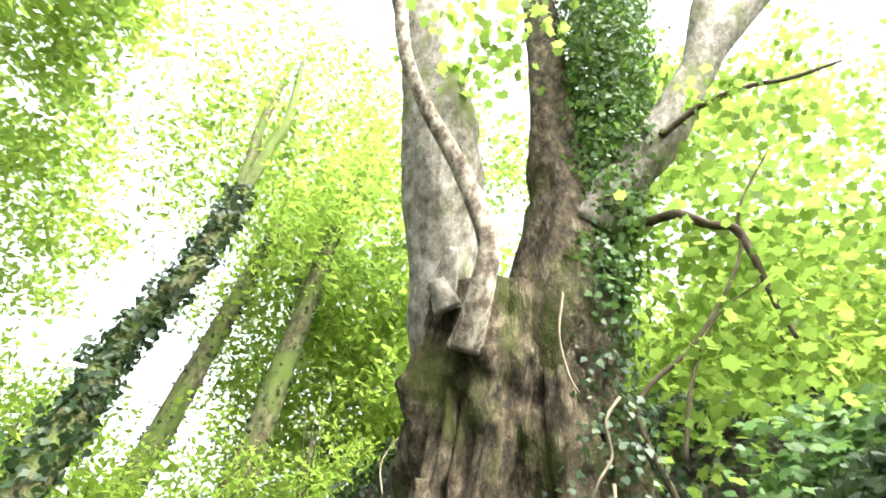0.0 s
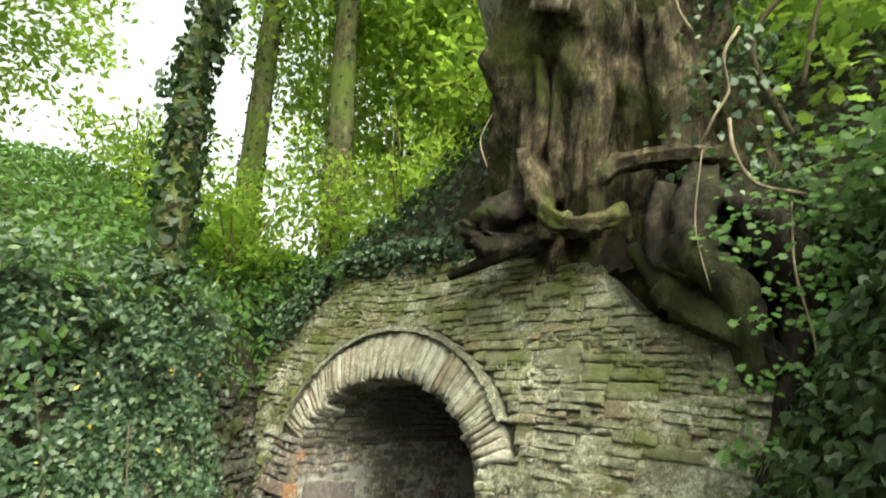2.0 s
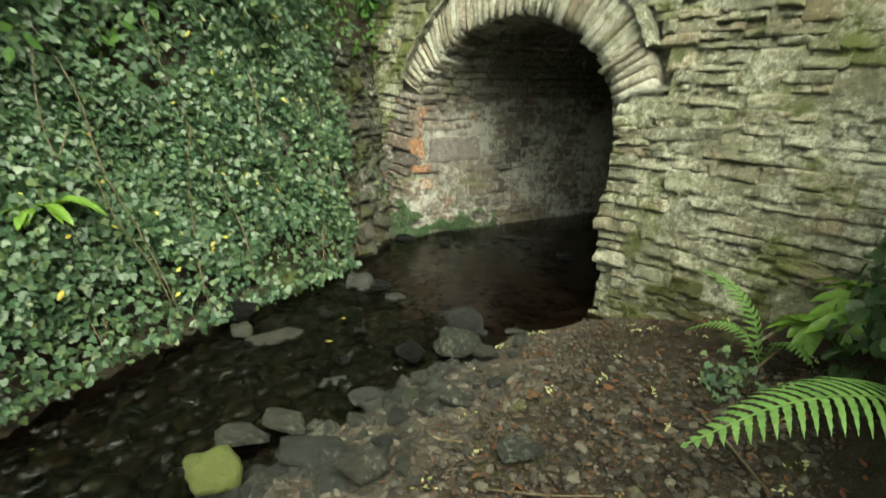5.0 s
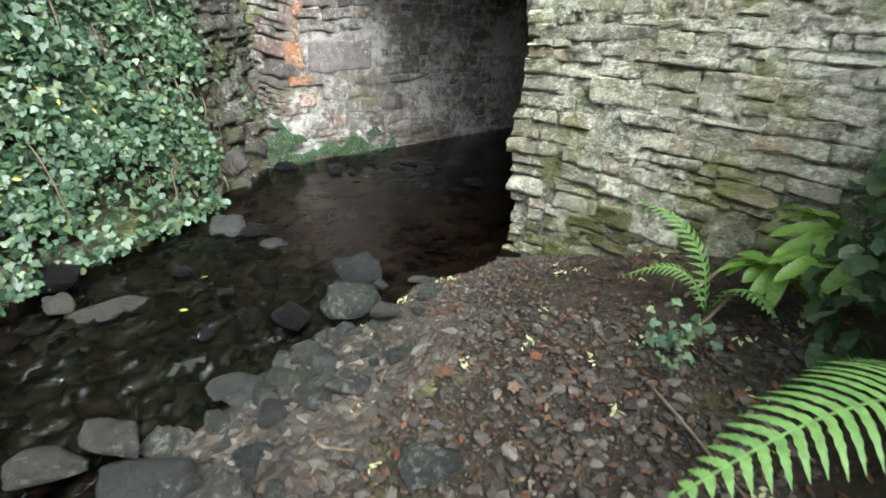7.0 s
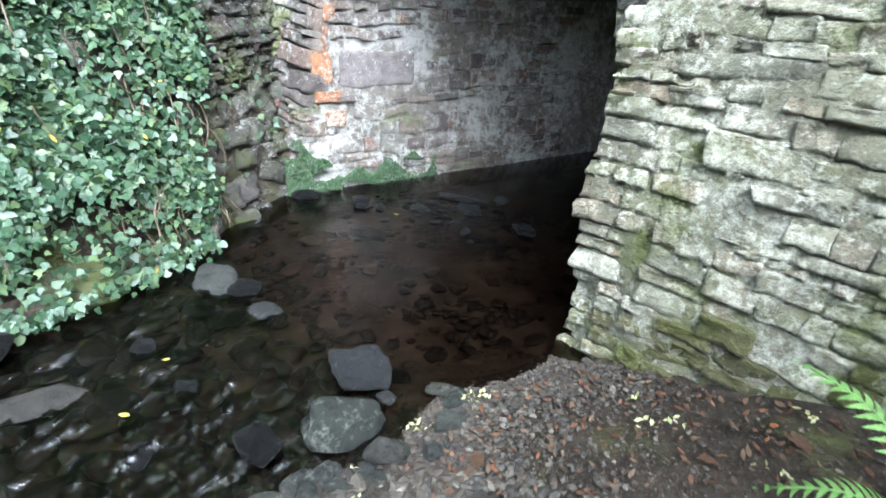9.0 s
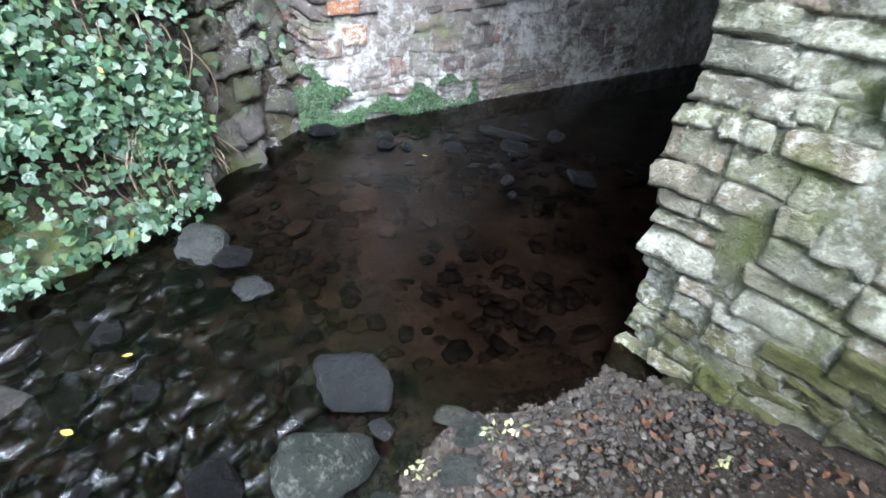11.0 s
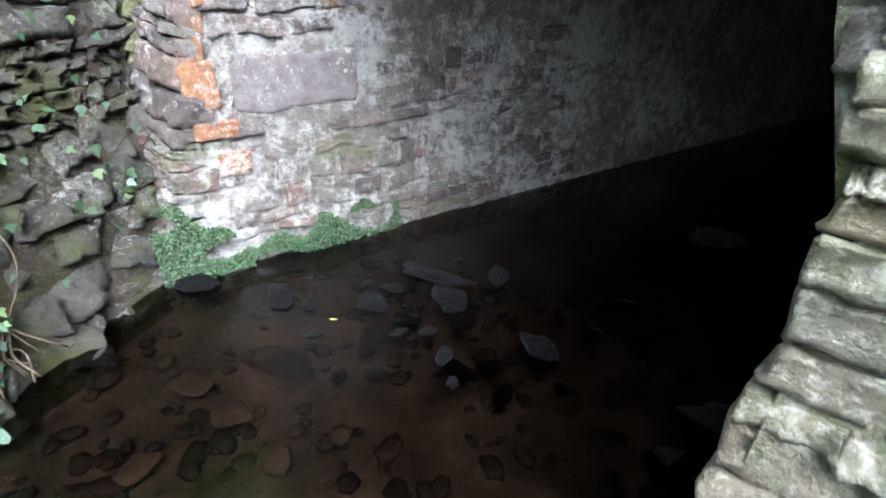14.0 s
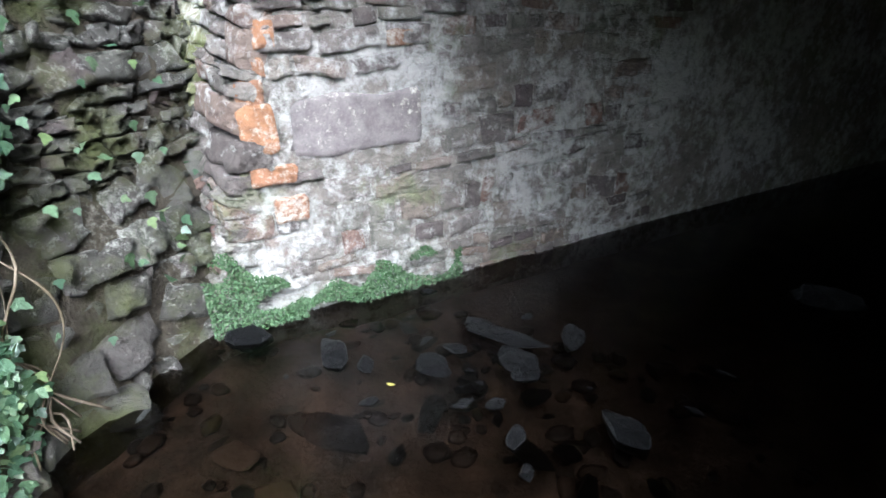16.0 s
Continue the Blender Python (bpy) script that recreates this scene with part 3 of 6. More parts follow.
# ---- culvert face ----
BLOCKS = [block_mesh("stone", 100 + i, 0.05 + 0.008 * i, 0.13) for i in range(18)]
WALL_BLOCKS = [with_material(b, M_WALL) for b in BLOCKS]
MOSS_BLOCKS = [with_material(b, M_WALLMOSS) for b in BLOCKS]
ORANGE_BLOCKS = [with_material(b, M_ORANGE) for b in BLOCKS[:5]]
LINE_BLOCKS = [with_material(block_mesh("stone", 400 + i, 0.1 + 0.02 * i, 0.14), M_LINE) for i in range(12)]
RUBBLE_BLOCKS = [with_material(block_mesh("stone", 500 + i, 0.24, 0.3), M_RUBBLE) for i in range(14)]


def inside_arch(u, z, grow=0.0):
    if z <= 1.74:
        return U_LEFT < u < jamb_u(z)
    a = 1.72 if u > -1.5 else 1.58
    return ((u + 1.5) / (a + 0.05 + grow)) ** 2 + ((z - 1.45) / (1.54 + grow)) ** 2 < 1


def build_backing():
    """Core of the face: one thick leaning slab with the arch cut out of it."""
    line = [(-4.2, -0.4), (-4.2, wall_top(-4.2) - 0.03)]
    line += [(u, wall_top(u) - 0.05) for u in np.linspace(-4.0, 2.5, 27)]
    line += [(2.6, 2.7), (2.6, -0.4), (1.6, -0.4), (1.0, -0.4), (0.6, -0.4), (0.3, -0.4), (0.03, -0.4)]
    line += [(jamb_u(z) + 0.03, z) for z in (0.15, 0.4, 0.65, 0.9, 1.3)]
    line += [arch_in(radians(a)) for a in range(8, 176, 8)]
    line += [(U_LEFT - 0.03, 1.2), (U_LEFT - 0.03, -0.4)]
    bm = bmesh.new()
    front = [bm.verts.new(face_point(u, z, -0.06)) for u, z in line]
    back = [bm.verts.new(face_point(u, z, -0.06) + EN * 0.55) for u, z in line]
    bm.faces.new(front)
    bm.faces.new(back[::-1])
    for i in range(len(line)):
        j = (i + 1) % len(line)
        bm.faces.new((front[j], front[i], back[i], back[j]))
    bmesh.ops.triangulate(bm, faces=[f for f in bm.faces if len(f.verts) > 4])
    bmesh.ops.recalc_face_normals(bm, faces=bm.faces)
    return tagged(part("wall_culvert_face", bm, M_MORTAR, smooth=False), "mossy sandstone rubble face of an old stone culvert", "wall", kind="structure")


FACE = build_backing()


def build_pointing():
    """Rough mortar that fills the joints of the face almost flush."""
    bm = bmesh.new()
    us, zs = np.arange(-4.15, 2.55, 0.06), np.arange(-0.2, 3.95, 0.06)
    grid = {}

    def at(i, k):
        if (i, k) not in grid:
            u, z = float(us[i]), float(zs[k])
            p = face_point(u, z)
            out = -0.01 + 0.014 * noise.noise(p * 4.0) + 0.008 * noise.noise(p * 11.0)
            grid[i, k] = bm.verts.new(face_point(u, z, out))
        return grid[i, k]

    for k in range(len(zs) - 1):
        for i in range(len(us) - 1):
            ends = [(us[i], zs[k]), (us[i + 1], zs[k]), (us[i], zs[k + 1]), (us[i + 1], zs[k + 1])]
            if any(z > wall_top(u) - 0.05 or inside_arch(u - 0.03, z) or (u < -2.5 and z < 1.7) for u, z in ends):
                continue
            bm.faces.new((at(i, k), at(i + 1, k), at(i + 1, k + 1), at(i, k + 1)))
    return part("pointing", bm, M_MORTAR, FACE, "weathered mortar between the stones")


build_pointing()


def lay_face():
    r = np.random.default_rng(21)
    near = []

    def lay(u, z, w, h):
        """One stone, broken smaller where it would stand in the arch or over the wall head."""
        for du in (-0.45, 0.0, 0.45):
            for dz in (-0.4, 0.4):
                if inside_arch(u + du * w, z + dz * h) or z + dz * h > wall_top(u + du * w):
                    if w > 0.16 and w >= h:
                        lay(u - w / 4, z, w / 2, h)
                        lay(u + w / 4, z, w / 2, h)
                    elif h > 0.1:
                        lay(u, z - h / 4, w, h / 2)
                        lay(u, z + h / 4, w, h / 2)
                    return
        near.append((u, z, w, h))

    def split(u0, u1, z0, z1):
        """Random rubble: breaks a stretch of a course into stones."""
        w, h = u1 - u0, z1 - z0
        if h > 0.19 or (h > 0.11 and w > 0.22 and r.random() < 0.62):
            k = z0 + h * float(r.uniform(0.3, 0.7))
            split(u0, u1, z0, k)
            split(u0, u1, k, z1)
        elif w > 0.6 or w > h * float(r.uniform(2.2, 5.5)):
            k = u0 + w * float(r.uniform(0.3, 0.7))
            split(u0, k, z0, z1)
            split(k, u1, z0, z1)
        else:
            u, z = (u0 + u1) / 2, (z0 + z1) / 2
            lay(u, z + 0.05 * math.sin(u * 1.25 + 0.5) * min(1, 0.3 + z) + 0.02 * math.sin(u * 3.4 + z), w, h)

    z = -0.16
    while z < 3.95:
        band = float(r.uniform(0.14, 0.36))
        u = -4.15 + float(r.uniform(0, 0.3))
        while u < 2.5:
            w = float(r.uniform(0.25, 1.0))
            edge = jamb_u(z + band / 2)
            if u < edge < u + w and z < 1.7:
                u, w = edge, float(r.uniform(0.3, 0.8))
            if u < U_LEFT < u + w and z < 1.7:
                w = max(U_LEFT - u, 0.06)
            split(u, u + w, z, z + band)
            u += w
        z += band
    near.sort(key=lambda s: 0.0 if -3.2 < s[0] < U_LEFT + 0.05 and s[1] < 1.75 else abs(s[0] - 0.6) * 0.8 + abs(s[1] - 1.2))
    joined = []
    for i, (u, zc, w, h) in enumerate(near):
        deep = 0.16
        out = float(r.normal(0, 0.01)) + (0.03 if zc < 0.15 else 0.01 if zc > 2.0 else 0)
        tip = radians(float(r.normal(0, 2.0))) + 0.06 * math.cos(u * 1.25 + 0.5)
        if u - w / 2 < 0.12 and u > -0.35 and zc < 1.6:
            u += float(r.uniform(-0.02, 0.02))
            deep = 0.24
        x = (EU * math.cos(tip) + UP * math.sin(tip)) * (w * float(r.uniform(0.96, 1.06)))
        zz = (UP * math.cos(tip) - EU * math.sin(tip)) * (h * float(r.uniform(0.94, 1.16)))
        m = basis(face_point(u, zc, out - deep / 2), x, NB * deep, zz)
        rusty = (u < -2.95 and 2.3 < zc < 3.0 and r.random() < 0.45)
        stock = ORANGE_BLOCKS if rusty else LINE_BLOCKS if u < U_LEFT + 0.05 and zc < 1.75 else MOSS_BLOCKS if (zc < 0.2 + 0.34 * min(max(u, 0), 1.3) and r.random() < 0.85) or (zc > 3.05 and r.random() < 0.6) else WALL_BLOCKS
        me = stock[int(r.integers(len(stock)))]
        if i < 300:
            piece("stone", me, FACE, m)
        else:
            joined.append((me, m))
    bm = bmesh.new()
    for me, m in joined:
        t = me.copy()
        t.transform(m)
        bm.from_mesh(t)
        bpy.data.meshes.remove(t)
    k = stone_material("olive-stained sandstone in small pieces", [(0.24, 0.235, 0.14), (0.35, 0.345, 0.22), (0.27, 0.275, 0.155), (0.4, 0.39, 0.28), (0.25, 0.25, 0.17), (0.33, 0.27, 0.175)], lichen=(0.64, 0.64, 0.57), mossy=0.535, moss=(0.125, 0.15, 0.04), lich=0.575, bump=0.05, island=True, strata=(1, 1, 1.3))
    tagged(part("stones", bm, k, FACE), kind="stuff")


def quad_block(name, quad, back, material, parent, seed, jitter=0.012):
    """A hewn stone between four front corners (Vectors), running back along a vector."""
    r = np.random.default_rng(seed)
    bm = bmesh.new()
    n = 4
    grid = []
    for j in range(n + 1):
        row = []
        for i in range(4):
            s, t = i / 3, j / n
            p = quad[0] * (1 - s) * (1 - t) + quad[1] * s * (1 - t) + quad[2] * s * t + quad[3] * (1 - s) * t
            edge = i in (0, 3) or j in (0, n)
            p = p + back.normalized() * (0.022 * r.uniform(0.5, 1.4) if edge else r.uniform(-jitter, jitter))
            p = p + Vector(r.uniform(-0.006, 0.006, 3))
            row.append(bm.verts.new(p))
        grid.append(row)
    for a, b in zip(grid, grid[1:]):
        for i in range(3):
            bm.faces.new((a[i], a[i + 1], b[i + 1], b[i]))
    rim = grid[0] + [g[3] for g in grid[1:]] + grid[n][2::-1] + [g[0] for g in grid[n - 1:0:-1]]
    rear = [bm.verts.new(v.co + back) for v in rim]
    for i in range(len(rim)):
        j = (i + 1) % len(rim)
        bm.faces.new((rim[j], rim[i], rear[i], rear[j]))
    bmesh.ops.recalc_face_normals(bm, faces=bm.faces)
    return part(name, bm, material, parent)


def lay_arch():
    ring = tagged(thing("arch_ring"), "pale limestone voussoirs of the culvert arch", "arch", kind="structure")
    r = np.random.default_rng(5)
    th = [12.0]
    while th[-1] < 166:
        th.append(th[-1] + float(r.uniform(2.1, 4.3)))
    for i, (a, b) in enumerate(zip(th, th[1:])):
        a, b = radians(a + 0.2), radians(b - 0.2)
        (u0, z0), (u1, z1), (u2, z2), (u3, z3) = arch_in(a), arch_in(b), arch_out(b), arch_out(a)
        drop = float(r.uniform(-0.035, 0.035))
        lean = float(r.uniform(-0.04, 0.05))
        cu, cz = -1.5, 1.45
        put = lambda u, z, k: face_point(cu + (u - cu) * k, cz + (z - cz) * k, 0.03 + lean * 0.4)
        quad_block("voussoir", [put(u0, z0, 1 + drop), put(u1, z1, 1 + drop), put(u2, z2, 1), put(u3, z3, 1)], NB * 0.32, M_VOUSS, ring, 300 + i)
    # thin weathered drip course over the ring
    bm = bmesh.new()
    prev = None
    for d in range(24, 166, 3):
        u, z = arch_out(radians(d))
        k = 1 + 0.006 * math.sin(d * 0.9)
        du, dz = (u + 1.5) * k, (z - 1.45) * k
        ln = math.hypot(du, dz)
        row = []
        for grow, out in ((0.0, -0.05), (0.0, 0.075), (0.055, 0.065), (0.075, -0.05)):
            row.append(bm.verts.new(face_point(-1.5 + du * (1 + grow / ln), 1.45 + dz * (1 + grow / ln), out + 0.008 * math.sin(d * 1.7))))
        if prev:
            for i in range(4):
                j = (i + 1) % 4
                bm.faces.new((prev[i], prev[j], row[j], row[i]))
        else:
            bm.faces.new(row)
        prev = row
    bm.faces.new(prev[::-1])
    bmesh.ops.recalc_face_normals(bm, faces=bm.faces)
    part("drip_course", bm, M_WALL, ring, "thin mossy stone drip course", smooth=False)


# ---- tunnel ----
def tunnel_profile():
    line = [(U_LEFT - 0.02, z) for z in (-0.4, 0.2, 0.6, 1.0, 1.3)]
    line += [arch_in(radians(a)) for a in range(172, 4, -6)]
    line += [(jamb_u(z) + 0.03, z) for z in (1.3, 0.9, 0.5, 0.1, -0.4)]
    return line


def build_tunnel():
    line = tunnel_profile()
    bm = bmesh.new()
    rows = []
    steps = [0.05] + [0.3 + 0.3 * i for i in range(34)]
    cx, cz = -1.5, 0.9
    for s in steps:
        row = []
        for u, z in line:
            p = face_point(u, z, -0.05) + TD * s
            w = 0.016 * noise.noise(p * 2.2) - 0.012
            d = (EU * (u - cx) + Vector((0, 0, z - cz))).normalized()
            row.append(bm.verts.new(p + d * (w + 0.02)))
        rows.append(row)
    for a, b in zip(rows, rows[1:]):
        for j in range(len(line) - 1):
            bm.faces.new((a[j], b[j], b[j + 1], a[j + 1]))
    bm.faces.new(rows[-1])
    wall = tagged(part("wall_tunnel", bm, M_LIME), "limewashed rubble lining of the culvert tunnel", "wall", kind="structure")
    sol = wall.modifiers.new("thick", "SOLIDIFY")
    sol.thickness, sol.offset = 0.25, -1.0
    return wall


TUNNEL = build_tunnel()
C0 = F0 + EU * U_LEFT


def lay_tunnel():
    """Stones of the left wall of the tunnel, and the thin courses of the vault."""
    r = np.random.default_rng(33)
    z, count = -0.12, 0
    slab_span = (0.5, 1.23, 0.86, 1.2)
    while z < 1.62:
        h = float(r.choice([0.06, 0.08, 0.1, 0.13, 0.17]))
        s = 0.24 * z + 0.02
        while s < 2.9:
            w = float(r.uniform(0.1, 0.36))
            tall = h * float(r.uniform(0.7, 1.25))
            mid, zc = s + w / 2, z + h / 2 + 0.03 * math.sin(s * 3.1 + 2 * z)
            in_slab = slab_span[0] - w / 2 < mid < slab_span[1] + w / 2 and slab_span[2] - h / 2 < zc < slab_span[3] + h / 2
            if not in_slab and r.random() < 0.86:
                out = float(r.uniform(-0.026, -0.004)) + (0.0 if zc < 1.35 else 0.01)
                tip = radians(float(r.normal(0, 5)))
                x = (-TD * math.cos(tip) + Vector((0, 0, 1)) * math.sin(tip)) * (w * float(r.uniform(0.8, 0.98)))
                zz = (Vector((0, 0, 1)) * math.cos(tip) + TD * math.sin(tip)) * (tall * 0.9)
                base = C0 + TD * mid + Vector((0, 0, zc)) + TN * (out - 0.06 - 0.057 * zc)
                rusty = mid < 0.62 and 0.45 < zc < 1.6 and r.random() < 0.16
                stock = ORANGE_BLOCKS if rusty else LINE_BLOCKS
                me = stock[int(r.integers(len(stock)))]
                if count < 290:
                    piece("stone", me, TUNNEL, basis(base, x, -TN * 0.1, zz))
                    count += 1
            s += w
        z += h
    x = -TD * 0.7
    slab = piece("slab", with_material(BLOCKS[1], M_PLAQUE), TUNNEL, basis(C0 + TD * 0.87 + Vector((0, 0, 1.02)) - TN * 0.118, x, -TN * 0.08, Vector((0, 0, 0.29))))
    tagged(slab, "large smooth purple-grey stone slab set in the wall")
    for s, zc, w, h in ((0.36, 1.04, 0.17, 0.24), (0.45, 1.46, 0.1, 0.12), (0.4, 0.81, 0.22, 0.09), (0.46, 0.62, 0.17, 0.13), (1.12, 1.42, 0.14, 0.08)):
        piece("brick", ORANGE_BLOCKS[int(s * 10) % 5], TUNNEL, basis(C0 + TD * s + Vector((0, 0, zc)) - TN * (0.052 + 0.057 * zc), -TD * w, -TN * 0.08, Vector((0, 0, h))))
    bm = bmesh.new()
    a = 171.0
    while a > 8:
        step = float(r.uniform(4, 7))
        s = 0.02
        while s < 3.6:
            w = float(r.uniform(0.18, 0.5))
            (u0, z0), (u1, z1) = arch_in(radians(a)), arch_in(radians(a - step))
            mid = face_point((u0 + u1) / 2, (z0 + z1) / 2) + TD * (s + w / 2)
            along = EU * (u1 - u0) + Vector((0, 0, z1 - z0))
            norm = along.cross(TD).normalized()
            if norm.dot(EU * (-1.5 - u0) + Vector((0, 0, 0.5 - z0))) < 0:
                norm = -norm
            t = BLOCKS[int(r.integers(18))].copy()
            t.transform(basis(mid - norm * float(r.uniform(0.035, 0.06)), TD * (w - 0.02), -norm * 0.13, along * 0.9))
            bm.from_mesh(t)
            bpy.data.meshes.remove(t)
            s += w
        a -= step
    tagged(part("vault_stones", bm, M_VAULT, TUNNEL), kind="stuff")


# ---- rubble wing beside the tunnel mouth ----
def wing_point(y, z):
    xl = float(np.interp(y, LEFT_Y, LEFT_X))
    return Vector((xl - 0.30 * z - 0.02, y, z))


def build_wing():
    bm = bmesh.new()
    ys, zs = np.linspace(5.6, 7.7, 36), np.linspace(-0.3, 2.3, 44)

    def earth(y, z):
        p = wing_point(y, z)
        return p + Vector((0.02 + 0.05 * noise.noise(p * 2.6) + 0.03 * noise.noise(p * 7.0), 0, 0))

    f = [[bm.verts.new(earth(y, z)) for z in zs] for y in ys]
    b = [[bm.verts.new(wing_point(y, z) + Vector((-0.5, 0, 0))) for z in zs] for y in ys]
    for i in range(len(ys) - 1):
        for j in range(len(zs) - 1):
            bm.faces.new((f[i][j], f[i + 1][j], f[i + 1][j + 1], f[i][j + 1]))
            bm.faces.new((b[i][j + 1], b[i + 1][j + 1], b[i + 1][j], b[i][j]))
        bm.faces.new((f[i][-1], f[i + 1][-1], b[i + 1][-1], b[i][-1]))
    wing = tagged(part("wall_wing", bm, M_SOILMORTAR), "loose dark rubble wing wall under ivy", "wall", kind="structure")
    r = np.random.default_rng(44)
    z, k = -0.15, 0
    while z < 2.2:
        h = float(r.choice([0.16, 0.2, 0.26])) if z < 0.8 else float(r.choice([0.07, 0.09, 0.12, 0.16]))
        y = 5.75 + 0.12 * z + float(r.uniform(0, 0.1))
        while y < 7.65:
            w = float(r.uniform(0.8, 1.7)) * h + 0.03
            p = wing_point(y + w / 2, z + h / 2)
            tip, yaw = radians(float(r.normal(0, 17))), radians(float(r.normal(0, 13)))
            x = Vector((math.sin(yaw), math.cos(yaw), math.sin(tip))).normalized()
            up = Vector((-0.29, -math.sin(tip) * 0.8, 1)).normalized()
            inn = x.cross(up).normalized()
            if inn.x > 0:
                inn = -inn
            me = RUBBLE_BLOCKS[int(r.integers(14))]
            piece("rubble_stone", me, wing, basis(p + inn * (0.075 - float(r.uniform(-0.02, 0.05))), x * (w * float(r.uniform(0.85, 1.15))), inn * 0.22, up * (h * float(r.uniform(0.8, 1.1)))))
            y += w
            k += 1
        z += h


build_wing()

# ---- the great double-stemmed tree on the culvert ----
EYE0 = Vector((1.27, 1.3, 2.44))


def grown(rows, k=1.08, shift=0.0):
    """Rows of x, y, z, radius, set back from the stream by a factor."""
    return [(*(EYE0 + (Vector(p[:3]) - EYE0) * k + Vector((0, shift, 0))), p[3] * k) for p in rows]


def surface_leaves(height, count, xr, yr, lift, seed, keep=None):
    """Places and normals for leaves on a height function."""
    r = np.random.default_rng(seed)
    x, y = r.uniform(*xr, count), r.uniform(*yr, count)
    if keep is not None:
        ok = keep(x, y)
        x, y = x[ok], y[ok]
    e = 0.03
    h = height(x, y)
    nx, ny = (height(x - e, y) - height(x + e, y)) / (2 * e), (height(x, y - e) - height(x, y + e)) / (2 * e)
    n = np.stack([nx, ny, np.ones_like(nx)], 1)
    n /= np.linalg.norm(n, axis=1, keepdims=True)
    d = r.uniform(*lift, len(x))[:, None]
    return np.stack([x, y, h], 1) + n * d, n


def sleeve(path, count, thick, seed, per=8):
    """Places round a limb, for ivy that climbs it."""
    r = np.random.default_rng(seed)
    rows = catmull(path, per)
    i = r.integers(0, len(rows), count)
    d = r.normal(0, 1, (count, 3))
    d /= np.linalg.norm(d, axis=1, keepdims=True)
    k = rows[i, 3:4] * r.uniform(0.85, 1.15, (count, 1)) + r.uniform(0, thick, (count, 1)) * (0.5 + 0.5 * np.sin(i[:, None] * 0.7 + 3 * d[:, :1]))
    return rows[i, :3] + d * k + r.normal(0, 0.05, (count, 3)), d


def clump(centres, per, spread, seed):
    """Places in flattened sprays round centres."""
    r = np.random.default_rng(seed)
    c = np.repeat(np.asarray(centres, float), per, axis=0)
    off = r.normal(0, 1, c.shape) * np.array([spread, spread, spread * 0.45])
    n = r.normal(0, 0.35, c.shape) + np.array([0, 0, 1.0])
    return c + off, n


def leaf_part(name, me, parent=None, label=""):
    ob = new(name, me)
    if parent:
        ob.parent = parent
    if label:
        tagged(ob, label)
    return ob


